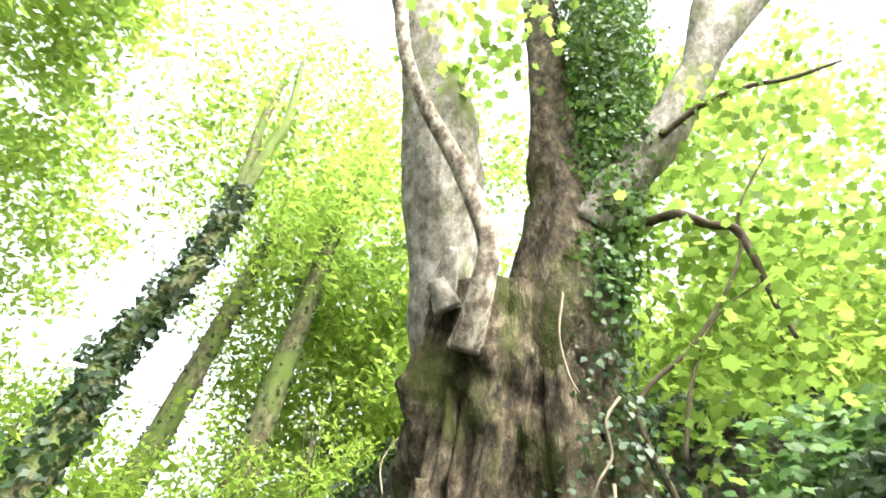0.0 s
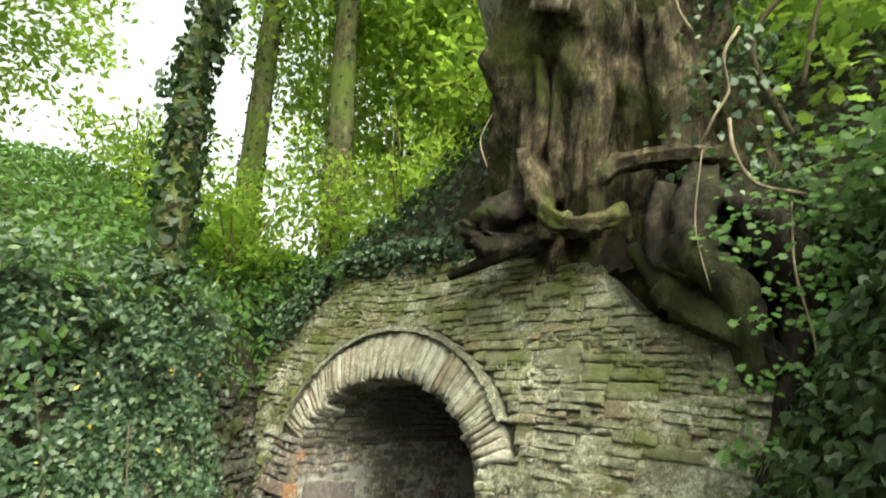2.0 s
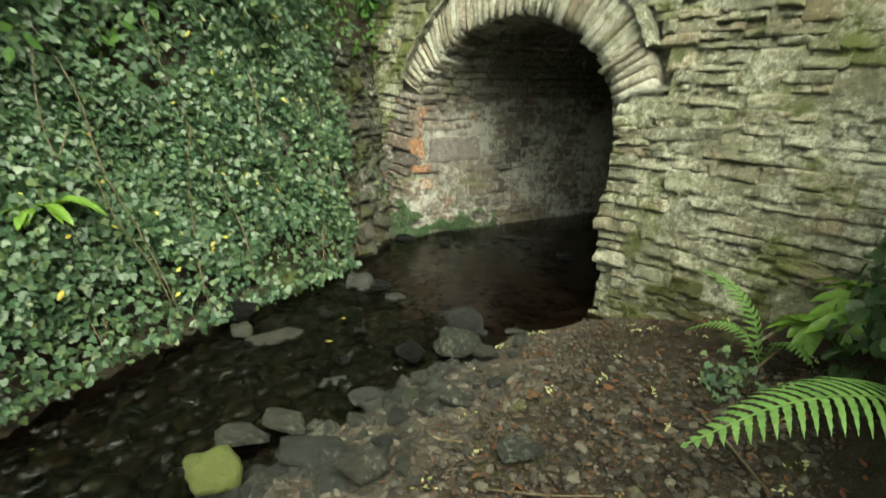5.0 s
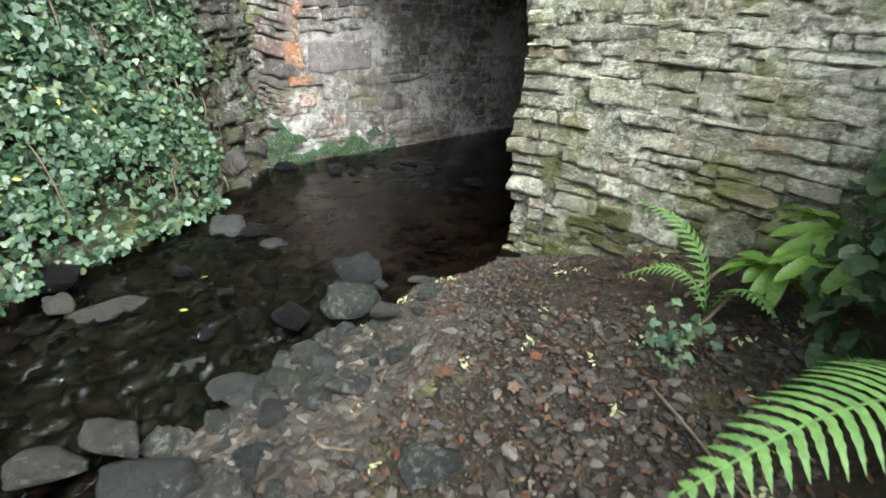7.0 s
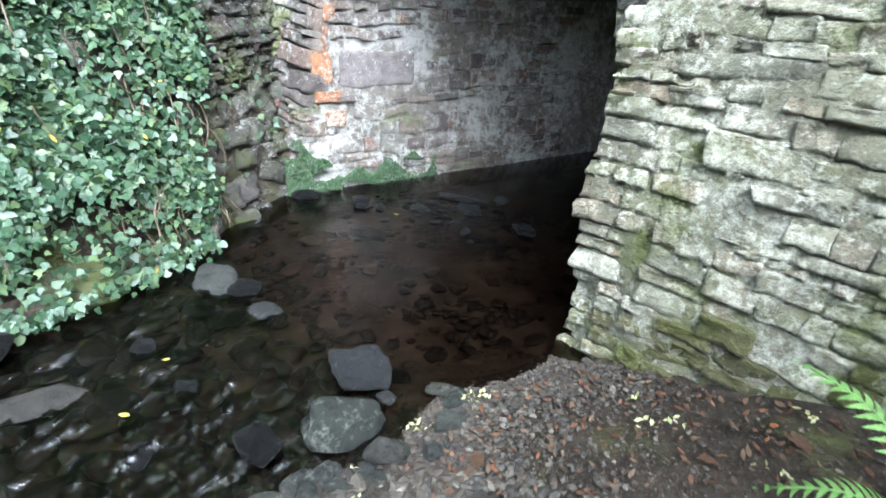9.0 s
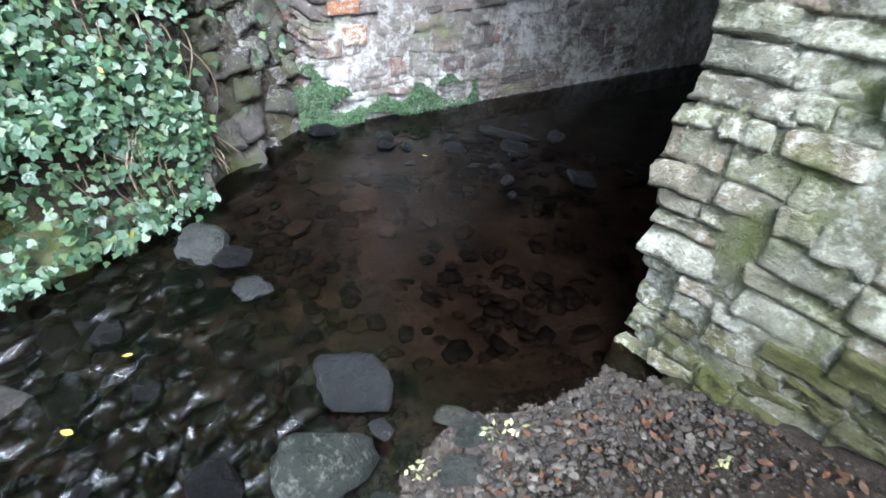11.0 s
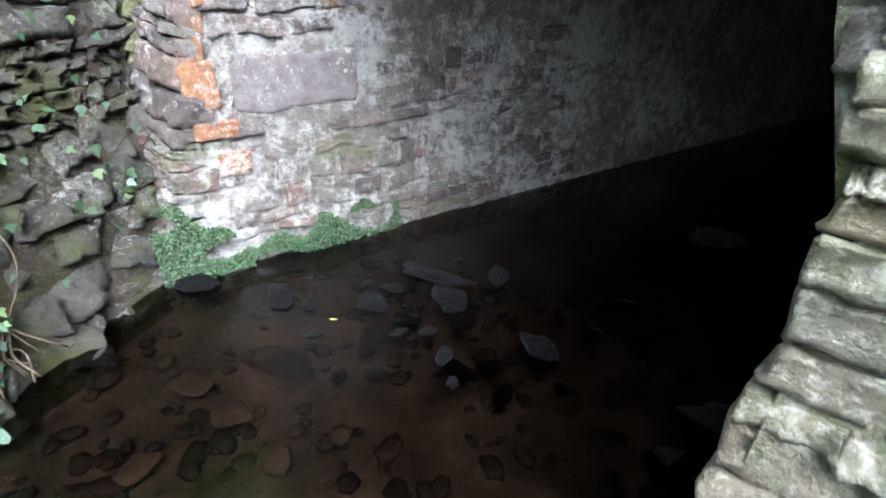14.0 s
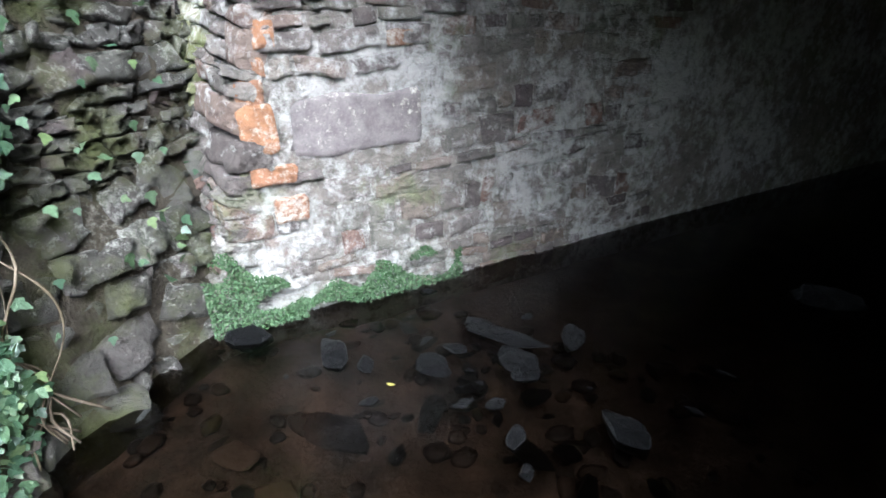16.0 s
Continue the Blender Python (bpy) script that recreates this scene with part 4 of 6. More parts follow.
def build_great_tree():
    tree = tagged(thing("tree"), "huge old double-stemmed tree rooted on the culvert wall", "tree")
    trunk = grown([(1.05, 6.95, 3.2, 1.12), (1.08, 6.62, 4.0, 1.04), (1.12, 6.35, 4.6, 0.96), (1.13, 6.0, 5.4, 0.95), (1.12, 5.78, 6.1, 1.0), (1.09, 5.62, 6.65, 0.93)], 1.1)
    part("trunk", tube(trunk, 150, 26, 0.26, 2.1, 0.035, 0.6, 1.0), M_BARK, tree)
    left = grown([(0.75, 6.5, 5.0, 0.35), (0.55, 6.0, 5.9, 0.5), (0.42, 5.7, 6.45, 0.54), (0.3, 5.46, 7.0, 0.5), (0.14, 5.15, 7.85, 0.55), (-0.1, 4.63, 9.35, 0.55), (-0.42, 4.04, 11.0, 0.44), (-0.78, 3.74, 11.9, 0.36), (-1.4, 3.3, 13.6, 0.22)], 1.1)
    limb = part("limb", tube(left, 28, 8, 0.14, 1.8, 0.02, 0.9, 4.0), M_LIMB, tree, "silvery flaking stem")
    right = grown([(1.45, 6.6, 4.9, 0.45), (1.5, 6.1, 5.7, 0.66), (1.55, 5.75, 6.3, 0.72), (1.62, 5.46, 7.0, 0.6), (1.69, 5.17, 7.8, 0.5), (1.6, 4.98, 8.34, 0.4), (1.52, 4.65, 9.3, 0.29), (1.44, 4.26, 10.4, 0.27), (1.3, 3.8, 11.7, 0.24), (1.1, 3.3, 13.4, 0.16)], 1.1)
    part("limb", tube(right, 28, 8, 0.16, 1.8, 0.04, 0.9, 7.0), M_BARK, tree, "ivy-clad brown stem")
    arm = grown([(1.9, 5.3, 7.3, 0.42), (2.2, 5.1, 7.9, 0.38), (2.5, 4.98, 8.33, 0.33), (2.92, 4.8, 8.86, 0.31), (3.38, 4.5, 9.73, 0.25), (3.75, 4.27, 10.36, 0.22), (4.6, 3.92, 11.4, 0.16), (5.4, 3.6, 12.4, 0.1)], 1.1)
    part("limb", tube(arm, 18, 7, 0.14, 2.0, 0, 1, 9.0), M_LIMB, tree)
    arm2 = grown([(3.4, 4.5, 9.75, 0.2), (3.55, 4.35, 10.2, 0.18), (3.86, 3.89, 11.45, 0.16), (4.1, 3.6, 12.6, 0.1)], 1.1)
    part("limb", tube(arm2, 14, 6, 0.14, 2.0, 0, 1, 11.0), M_LIMB, tree)
    dead = grown([(0.66, 5.35, 5.6, 0.2), (0.78, 5.0, 6.0, 0.13), (0.84, 4.78, 6.5, 0.115), (0.7, 4.62, 6.92, 0.105), (0.4, 4.38, 7.6, 0.105), (-0.08, 4.06, 8.45, 0.09), (-0.45, 3.75, 9.37, 0.09), (-0.66, 3.38, 10.4, 0.085), (-0.7, 3.1, 11.4, 0.06)], 1.06)
    part("dead_branch", tube(dead, 14, 8, 0.22, 3.0, 0, 1, 13.0), M_DEAD, tree, "bleached leafless branch with peeling bark")
    for i, (a, b) in enumerate((((0.36, 5.2, 6.25, 0.15), (0.42, 4.95, 6.7, 0.06)), ((0.45, 5.15, 5.95, 0.16), (0.3, 4.98, 6.2, 0.09)))):
        mid = tuple((p + q) / 2 for p, q in zip(a, b))
        part("burr", tube(grown([a, mid, b], 1.08), 12, 5, 0.3, 3.0, 0, 1, 15.0 + i), M_LIMB, tree, "knobbly stub of a lost branch")
    # buttress ridges down the front of the trunk
    for i, row in enumerate((
        [(0.5, 5.9, 6.3, 0.08), (0.5, 5.68, 5.6, 0.14), (0.55, 5.72, 4.9, 0.17), (0.5, 5.8, 4.3, 0.2), (0.4, 5.95, 3.7, 0.2)],
        [(1.0, 5.7, 6.3, 0.06), (1.02, 5.48, 5.6, 0.12), (0.98, 5.55, 4.9, 0.14), (0.9, 5.7, 4.2, 0.17), (0.85, 5.95, 3.7, 0.15)],
        [(1.5, 5.85, 6.4, 0.08), (1.58, 5.55, 5.7, 0.15), (1.66, 5.62, 5.0, 0.19), (1.75, 5.75, 4.4, 0.22), (1.9, 6.0, 3.7, 0.22)],
        [(1.9, 6.2, 6.2, 0.06), (2.0, 5.95, 5.4, 0.14), (2.1, 5.9, 4.7, 0.2), (2.25, 6.0, 4.0, 0.24)],
        [(0.75, 5.8, 5.9, 0.05), (0.72, 5.62, 5.2, 0.09), (0.74, 5.68, 4.6, 0.12), (0.68, 5.85, 4.0, 0.14)],
    )):
        part("buttress", tube(grown(row, 1.1), 26, 16, 0.45, 2.6, 0.03, 1, 21.0 + i * 3), M_BARK, tree)
    roots = (
        [(0.35, 6.15, 4.6, 0.16), (0.42, 6.0, 4.25, 0.14), (0.5, 5.92, 3.95, 0.12), (0.72, 5.9, 3.78, 0.11), (1.0, 5.92, 3.8, 0.1), (1.2, 6.0, 3.95, 0.08)],
        [(0.35, 6.25, 4.1, 0.2), (0.05, 6.08, 3.95, 0.2), (-0.12, 6.1, 3.82, 0.19), (-0.05, 6.1, 3.68, 0.14), (0.3, 6.12, 3.64, 0.1)],
        [(0.45, 6.1, 3.72, 0.11), (0.15, 6.1, 3.6, 0.09), (-0.15, 6.2, 3.5, 0.07), (-0.45, 6.35, 3.42, 0.05)],
        [(0.98, 6.02, 3.85, 0.1), (0.98, 5.92, 4.15, 0.09), (1.15, 5.88, 4.3, 0.1), (1.5, 5.88, 4.36, 0.1), (1.95, 5.95, 4.38, 0.11), (2.2, 6.2, 4.35, 0.12)],
        [(1.9, 6.1, 4.3, 0.2), (1.78, 5.82, 4.0, 0.19), (1.66, 5.68, 3.65, 0.2), (1.7, 5.62, 3.35, 0.19), (1.95, 5.58, 3.0, 0.17), (2.05, 5.6, 2.5, 0.13)],
        [(2.1, 6.1, 4.1, 0.2), (2.2, 5.8, 3.75, 0.2), (2.32, 5.65, 3.35, 0.19), (2.38, 5.6, 2.9, 0.16), (2.2, 5.55, 2.3, 0.12), (1.95, 5.45, 1.7, 0.1), (1.85, 5.4, 1.2, 0.07)],
        [(1.3, 6.05, 3.6, 0.12), (1.5, 5.88, 3.3, 0.14), (1.6, 5.78, 3.05, 0.15), (1.85, 5.62, 2.85, 0.13), (2.2, 5.55, 2.6, 0.1)],
        [(1.55, 5.95, 4.1, 0.1), (1.45, 5.86, 3.7, 0.11), (1.5, 5.8, 3.4, 0.12), (1.75, 5.66, 3.2, 0.1)],
    )
    for i, row in enumerate(roots):
        part("root", tube([(*q[:3], q[3] * 0.85) for q in row], 16, 11, 0.42, 3.6, 0.03, 1, 31.0 + i), M_ROOT if i not in (0, 3) else M_BARK, tree)
    for i, row in enumerate((
        [(2.05, 5.3, 5.15, 0.014), (1.9, 5.2, 4.85, 0.014), (1.93, 5.3, 4.6, 0.013), (1.82, 5.3, 4.4, 0.012), (1.75, 5.4, 4.25, 0.012)],
        [(1.93, 5.35, 4.4, 0.016), (1.93, 5.3, 4.1, 0.016), (2.05, 5.3, 3.85, 0.016), (2.35, 5.3, 3.75, 0.014)],
        [(1.6, 5.1, 6.2, 0.012), (1.55, 5.15, 5.7, 0.012), (1.62, 5.2, 5.3, 0.012), (1.7, 5.2, 5.1, 0.01)],
        [(2.25, 5.3, 3.7, 0.008), (2.2, 5.25, 3.2, 0.008), (2.26, 5.25, 2.7, 0.008), (2.2, 5.2, 2.2, 0.007)],
        [(1.75, 5.45, 4.2, 0.007), (1.66, 5.45, 3.6, 0.007), (1.72, 5.42, 3.1, 0.006)],
        [(0.0, 6.0, 5.0, 0.009), (-0.1, 5.95, 4.7, 0.009), (-0.02, 5.95, 4.4, 0.008)],
    )):
        part("vine", tube(row, 6, 7, 0.25, 4.0, 0, 1, 51.0 + i), M_VINE, tree, "pale hanging ivy stem")
    ivy_rows = grown([(1.95, 5.5, 6.3, 0.3), (2.05, 5.3, 7.3, 0.36), (2.2, 5.0, 8.3, 0.46), (2.25, 4.7, 9.3, 0.52), (2.3, 4.3, 10.3, 0.58), (2.35, 3.85, 11.6, 0.6), (2.3, 3.4, 13, 0.6)], 1.1)
    p, n = sleeve(ivy_rows, 15000, 0.28, 3)
    leaf_part("ivy", leaves("ivy", p, n, 0.085, M_HERB, IVY_LEAF, 0.6, 3), tree, "dense green ivy climbing the stem")
    p, n = sleeve(grown([(2.0, 5.8, 3.9, 0.5), (2.0, 5.7, 4.8, 0.42), (1.95, 5.6, 5.8, 0.35), (1.9, 5.4, 6.8, 0.4)], 1.1), 1700, 0.14, 4)
    leaf_part("ivy", leaves("ivy", p, n, 0.07, M_IVY, IVY_LEAF, 0.6, 4), tree)
    r = np.random.default_rng(12)
    c = np.stack([r.uniform(2.9, 10.5, 230), r.uniform(5.4, 11, 230), r.uniform(5.4, 15, 230)], 1)
    c = np.vstack([c, np.stack([r.uniform(0.3, 1.2, 4), r.uniform(3.4, 4.2, 4), r.uniform(9.0, 11, 4)], 1), np.stack([r.uniform(-8, 9, 120), r.uniform(6.5, 12, 120), r.uniform(13, 19, 120)], 1)])
    p, n = clump(c, 46, 0.42, 8)
    leaf_part("crown", leaves("crown", p, n, 0.15, M_CROWN, MAPLE_LEAF, 0.5, 9), tree, "bright backlit lobed leaves")


build_great_tree()


def build_sapling():
    bush = tagged(thing("sapling"), "slender arching branches with bright lobed leaves beside the great tree", "sapling")
    rows = (
        [(2.6, 6.1, 4.6, 0.03), (2.35, 5.95, 5.5, 0.028), (3.0, 5.73, 6.2, 0.024), (3.56, 5.41, 7.1, 0.018), (3.7, 5.2, 7.8, 0.016), (4.15, 4.9, 8.57, 0.01)],
        [(2.6, 5.6, 7.9, 0.07), (3.0, 5.3, 7.8, 0.062), (3.3, 5.25, 7.55, 0.055), (3.59, 5.27, 7.5, 0.05), (3.72, 5.39, 7.19, 0.042), (3.85, 5.6, 6.7, 0.035), (3.95, 5.7, 6.25, 0.02)],
        [(3.0, 4.95, 9.1, 0.05), (3.53, 4.62, 9.37, 0.042), (4.1, 4.5, 9.6, 0.036), (4.66, 4.48, 9.77, 0.03), (5.4, 4.4, 10.1, 0.02)],
        [(2.7, 6.0, 5.0, 0.02), (2.9, 5.9, 5.8, 0.018), (3.3, 5.8, 6.6, 0.014), (3.9, 5.7, 7.1, 0.01)],
    )
    for i, row in enumerate(rows):
        part("branch", tube(row, 8, 7, 0.2, 4.0, 0, 1, 70.0 + i), M_TWIG, bush)
    r = np.random.default_rng(61)
    pts = np.vstack([catmull(row, 5)[:, :3] for row in rows])
    c = pts[r.integers(0, len(pts), 70)] + r.normal(0, 0.35, (70, 3)) + np.array([0.35, 0.1, 0.1])
    p, n = clump(c, 12, 0.22, 62)
    leaf_part("foliage", leaves("foliage", p, n, 0.14, M_CROWN, MAPLE_LEAF, 0.45, 63), bush)


build_sapling()


def build_tree(name, label, stems, crown, leaf, per, ivy=0, seed=1, outline=DIAMOND, group=""):
    """A wood tree: stems as rows, a crown of clumps in an ellipsoid (centre, radii, clumps), ivy on the first stem."""
    tree = tagged(thing(name), label, "tree", group)
    for i, row in enumerate(stems):
        part("trunk" if i == 0 else "limb", tube(row, 14, 6, 0.16, 2.0, 0, 1, seed * 5.0 + i), M_MOSSBARK, tree)
    r = np.random.default_rng(seed)
    (cx, cy, cz), (ax, ay, az), number = crown
    d = r.normal(0, 1, (number, 3))
    d = d / np.linalg.norm(d, axis=1, keepdims=True) * r.uniform(0.25, 1, (number, 1)) ** 0.6
    c = d * np.array([ax, ay, az]) * (1 + 0.25 * wave(d[:, 0] * 3, d[:, 1] * 3 + d[:, 2] * 2, 1.5, seed))[:, None] + np.array([cx, cy, cz])
    p, n = clump(c, per, 0.5, seed + 1)
    leaf_part("crown", leaves("crown", p, n, leaf, M_FAR, outline, 0.6, seed + 2), tree)
    if ivy:
        p, n = sleeve(stems[0], ivy, 0.2, seed + 3)
        leaf_part("ivy", leaves("ivy", p, n, 0.1, M_IVYDARK, IVY_LEAF, 0.6, seed + 4), tree, "dark ivy climbing the trunk")
    return tree


build_tree("tree", "slim leaning tree sleeved in dark ivy on the bank edge", [
    [(-3.7, 6.0, 2.6, 0.26), (-3.66, 6.0, 3.6, 0.2), (-3.68, 6.0, 4.9, 0.17), (-3.9, 6.1, 6.0, 0.17), (-3.6, 6.0, 7.4, 0.16), (-3.7, 6.0, 9.3, 0.15)],
    [(-3.65, 6.0, 9.0, 0.14), (-4.2, 6.1, 10.8, 0.12), (-4.7, 6.2, 12.4, 0.1), (-5.4, 6.3, 16, 0.05)],
    [(-3.65, 6.0, 9.0, 0.13), (-3.85, 6.0, 11.0, 0.11), (-3.95, 6.0, 12.2, 0.1), (-4.9, 6.0, 15.8, 0.04)],
], ((-5.5, 7.5, 14.5), (3.2, 3, 4.5), 150), 0.13, 42, 3600, 81, OVAL_LEAF)
build_tree("tree", "tall straight woodland tree with ivy behind the culvert", [
    [(-4.8, 12, 4.0, 0.42), (-4.95, 12, 7.4, 0.34), (-5.2, 12, 11.5, 0.3), (-5.45, 12, 16, 0.24), (-5.4, 12, 21, 0.12)],
    [(-5.2, 12, 11.5, 0.15), (-6.3, 12.4, 14, 0.1), (-7.8, 13, 16.5, 0.05)],
], ((-5.2, 13, 17), (4.2, 4, 6), 210), 0.2, 42, 1500, 82)
build_tree("tree", "tall straight woodland tree with ivy behind the culvert", [
    [(-7.6, 12.2, 4.2, 0.4), (-7.7, 12.3, 8, 0.33), (-7.9, 12.4, 13, 0.26), (-8.3, 12.6, 19, 0.12)],
], ((-7.6, 14.6, 15.5), (3.0, 3.2, 6), 170), 0.2, 42, 1800, 83)
for i, (x, y, z, r, number) in enumerate(((-2.6, 16, 12.5, 4.4, 330), (2.8, 17, 11.5, 4.6, 330), (8.4, 14, 10.5, 4.6, 330), (13.5, 15, 11, 5.2, 330), (13.0, 6.5, 11, 4.2, 220), (-6.5, 20, 13, 5.0, 330), (0.5, 24, 15, 6.5, 300), (9, 23, 15, 6.5, 300), (-18, 9.5, 14, 5.0, 260), (-11.5, 1.5, 17, 4.4, 210), (-13.5, 3.6, 18, 4.4, 200))):
    build_tree("tree", "leafy woodland tree among others beyond the stream", [
        [(x, y, 3.4, 0.36), (x + 0.1, y, 7, 0.3), (x - 0.2, y + 0.1, z, 0.2), (x + 0.2, y, z + r, 0.08)],
        [(x, y, z - 2, 0.14), (x + 1.2, y - 0.4, z, 0.09), (x + 2.4, y - 0.6, z + 1.6, 0.04)],
        [(x, y, z - 3, 0.14), (x - 1.3, y + 0.3, z - 1, 0.09), (x - 2.6, y + 0.4, z + 0.6, 0.04)],
    ], ((x, y, z), (r, r, r * 1.25), number), 0.24, 40, 500, 100 + 7 * i, DIAMOND, "wood beyond the stream")


# added trees, always behind the camera: they keep low sky light out of the tunnel
for i, (x, y, z, r) in enumerate(((-13, -11, 4.6, 4.2), (-6.5, -15, 4.4, 4.4), (0.5, -17, 4.2, 4.4), (7, -15, 4.4, 4.4), (13.5, -10, 4.6, 4.4))):
    build_tree("tree", "unseen leafy tree added downstream to block low sky light", [
        [(x, y, 1.0, 0.36), (x + 0.1, y, 4, 0.3), (x - 0.2, y + 0.1, z + 1, 0.2), (x + 0.2, y, z + r, 0.08)],
        [(x, y, z - 2, 0.14), (x + 1.2, y - 0.4, z, 0.09), (x + 2.4, y - 0.6, z + 1.6, 0.04)],
    ], ((x, y, z), (r, r, r * 1.1), 300), 0.3, 40, 0, 300 + 7 * i, DIAMOND, "wood along the stream")


def build_shrub(x, y, w, h, number, seed, leaf=0.12, material=None):
    bush = tagged(thing("shrub"), "leafy green shrub of the woodland edge", "shrub", "undergrowth on the embankment")
    z = float(ground_height(x, y)) - 0.1
    r = np.random.default_rng(seed)
    for i in range(4):
        a = r.uniform(0, 6.28)
        part("stem", tube([(x, y, z, 0.03), (x + 0.25 * w * math.cos(a), y + 0.25 * w * math.sin(a), z + 0.5 * h, 0.02), (x + 0.6 * w * math.cos(a), y + 0.6 * w * math.sin(a), z + h, 0.008)], 6, 4, 0.1, 3, 0, 1, seed + i), M_TWIG, bush)
    d = r.normal(0, 0.5, (number, 3)) * np.array([w, w, h * 0.55]) + np.array([x, y, z + h * 0.55])
    p, n = clump(d, 26, 0.25, seed + 1)
    leaf_part("foliage", leaves("foliage", p, n, leaf, material or M_FAR, OVAL_LEAF, 0.6, seed + 2), bush)


for i, (x, y, w, h) in enumerate(((-6.2, 9.6, 1.2, 2.2), (-4.2, 10.4, 1.2, 2.6), (-2.4, 10.2, 1.1, 3.0), (-8.5, 9.6, 1.3, 1.8), (3.6, 8.6, 1.1, 2.2), (5.2, 7.8, 1.2, 2.2), (7.0, 8.5, 1.4, 2.5), (-3.2, 13, 1.6, 4.0), (-0.5, 13, 1.6, 4.5), (3.2, 12, 1.6, 4.5), (6.2, 12, 1.6, 4.5), (-10.5, 12, 1.6, 3.0), (5.0, 5.8, 0.9, 1.6), (-4.6, 8.3, 0.9, 1.5))):
    build_shrub(x, y, w, h, 70, 200 + 5 * i)

# ---- ivy and herbs on the banks ----
def cover(name, label, me, category="ivy"):
    return tagged(new(name, me), label, category, kind="stuff")


def left_bank_ivy():
    r = np.random.default_rng(90)
    count = 66000
    y = r.uniform(1.2, 7.3, count)
    d = r.uniform(-0.06, 1.12, count)
    bare = (y > 5.98 + 1.1 * np.clip(d, 0, 1) + 0.08 * np.sin(d * 19)) & (r.random(count) < 0.985)
    bare |= (d < 0.13 + 0.05 * np.sin(y * 5)) & (r.random(count) < 0.72) | (wave(y * 1.0, d * 2.5, 3.1, 5) > 0.5) & (r.random(count) < 0.72)
    y, d = y[~bare], d[~bare]
    x = np.interp(y, LEFT_Y, LEFT_X) - d
    z = 2.9 * np.clip(d, 0, 1) + 0.5 * np.clip(d - 1, 0, 1) + r.normal(0, 0.03, len(d)) + 0.04
    lumps = 0.15 + 0.15 * wave(y * 1.3, d * 3, 3.0) + 0.06 * wave(y, d * 3, 9.0, 2)
    out = np.clip(lumps, 0.02, 1) * r.uniform(0.35, 1.0, len(d))
    p = np.stack([x + 0.95 * out + 0.09 * smoothstep(5.5, 5.9, y), y, z + 0.3 * out], 1)
    n = np.tile([0.85, -0.15, 0.5], (len(p), 1))
    cover("ivy", "dense glossy ivy hanging down the steep stream bank", leaves("ivy", p, n, 0.05, M_IVY, IVY_LEAF, 0.6, 91, 0.5))
    pick = r.choice(len(p), 130, replace=False)
    cover("yellow_leaves", "scattered yellow leaves caught in the ivy", leaves("yellow_leaves", p[pick] + np.array([0.05, 0, 0.02]), n[pick], 0.045, M_YELLOW, OVAL_LEAF, 0.5, 92), "leaf")
    stems = tagged(thing("ivy_stems"), "bare tangled ivy stems hanging on the bank", "stem")
    for i in range(30):
        y0 = r.uniform(2.4, 6.6) if i < 16 else r.uniform(5.7, 6.3)
        z0 = r.uniform(0.7, 2.3) if i < 16 else r.uniform(0.5, 1.1)
        rows, ym = [], y0
        for k in range(5):
            zz = z0 * (1 - k / 4.3)
            q = wing_point(ym, zz)
            rows.append((q.x + 0.1 + 0.06 * r.random(), ym, zz + 0.03, 0.003 + 0.003 * r.random()))
            ym += r.normal(0, 0.1)
        part("stem", tube(rows, 5, 4, 0.2, 5, 0, 1, float(i)), M_TWIG, stems)


left_bank_ivy()
rc = np.random.default_rng(93)
c = np.array([tuple(wing_point(y, z) + Vector((0.15 + 0.25 * w, 0, 0))) for y, z, w in zip(rc.uniform(1.6, 6.6, 130), rc.uniform(2.3, 3.5, 130), rc.uniform(-0.8, 1, 130))])
p, n = clump(c, 34, 0.17, 94)
cover("herbs", "leafy green herbs spilling over the crest of the bank", leaves("herbs", p, n + np.array([0.6, -0.3, 0]), 0.065, M_IVY, OVAL_LEAF, 0.6, 89), "herb")

p, n = surface_leaves(ground_height, 30000, (-11, -3.5), (1.0, 12.5), (0.03, 0.42), 95)
cover("herbs", "soft green ferns and herbs on the upper bank", leaves("herbs", p, n, 0.1, M_HERB, OVAL_LEAF, 0.6, 96), "herb")


def over_wall(x, y):
    u, nn = un_of(x, y)
    return (nn > 0.95) & (nn < 5) & (np.hypot((x - 1.05) / 1.35, (y - 7.0) / 1.0) > 1)


p, n = surface_leaves(ground_height, 34000, (-4.4, 6.8), (5.6, 11.5), (0.02, 0.3), 97, over_wall)
cover("ivy", "dark ivy over the embankment round the great tree", leaves("ivy", p, n, 0.085, M_IVYDARK, IVY_LEAF, 0.6, 98))


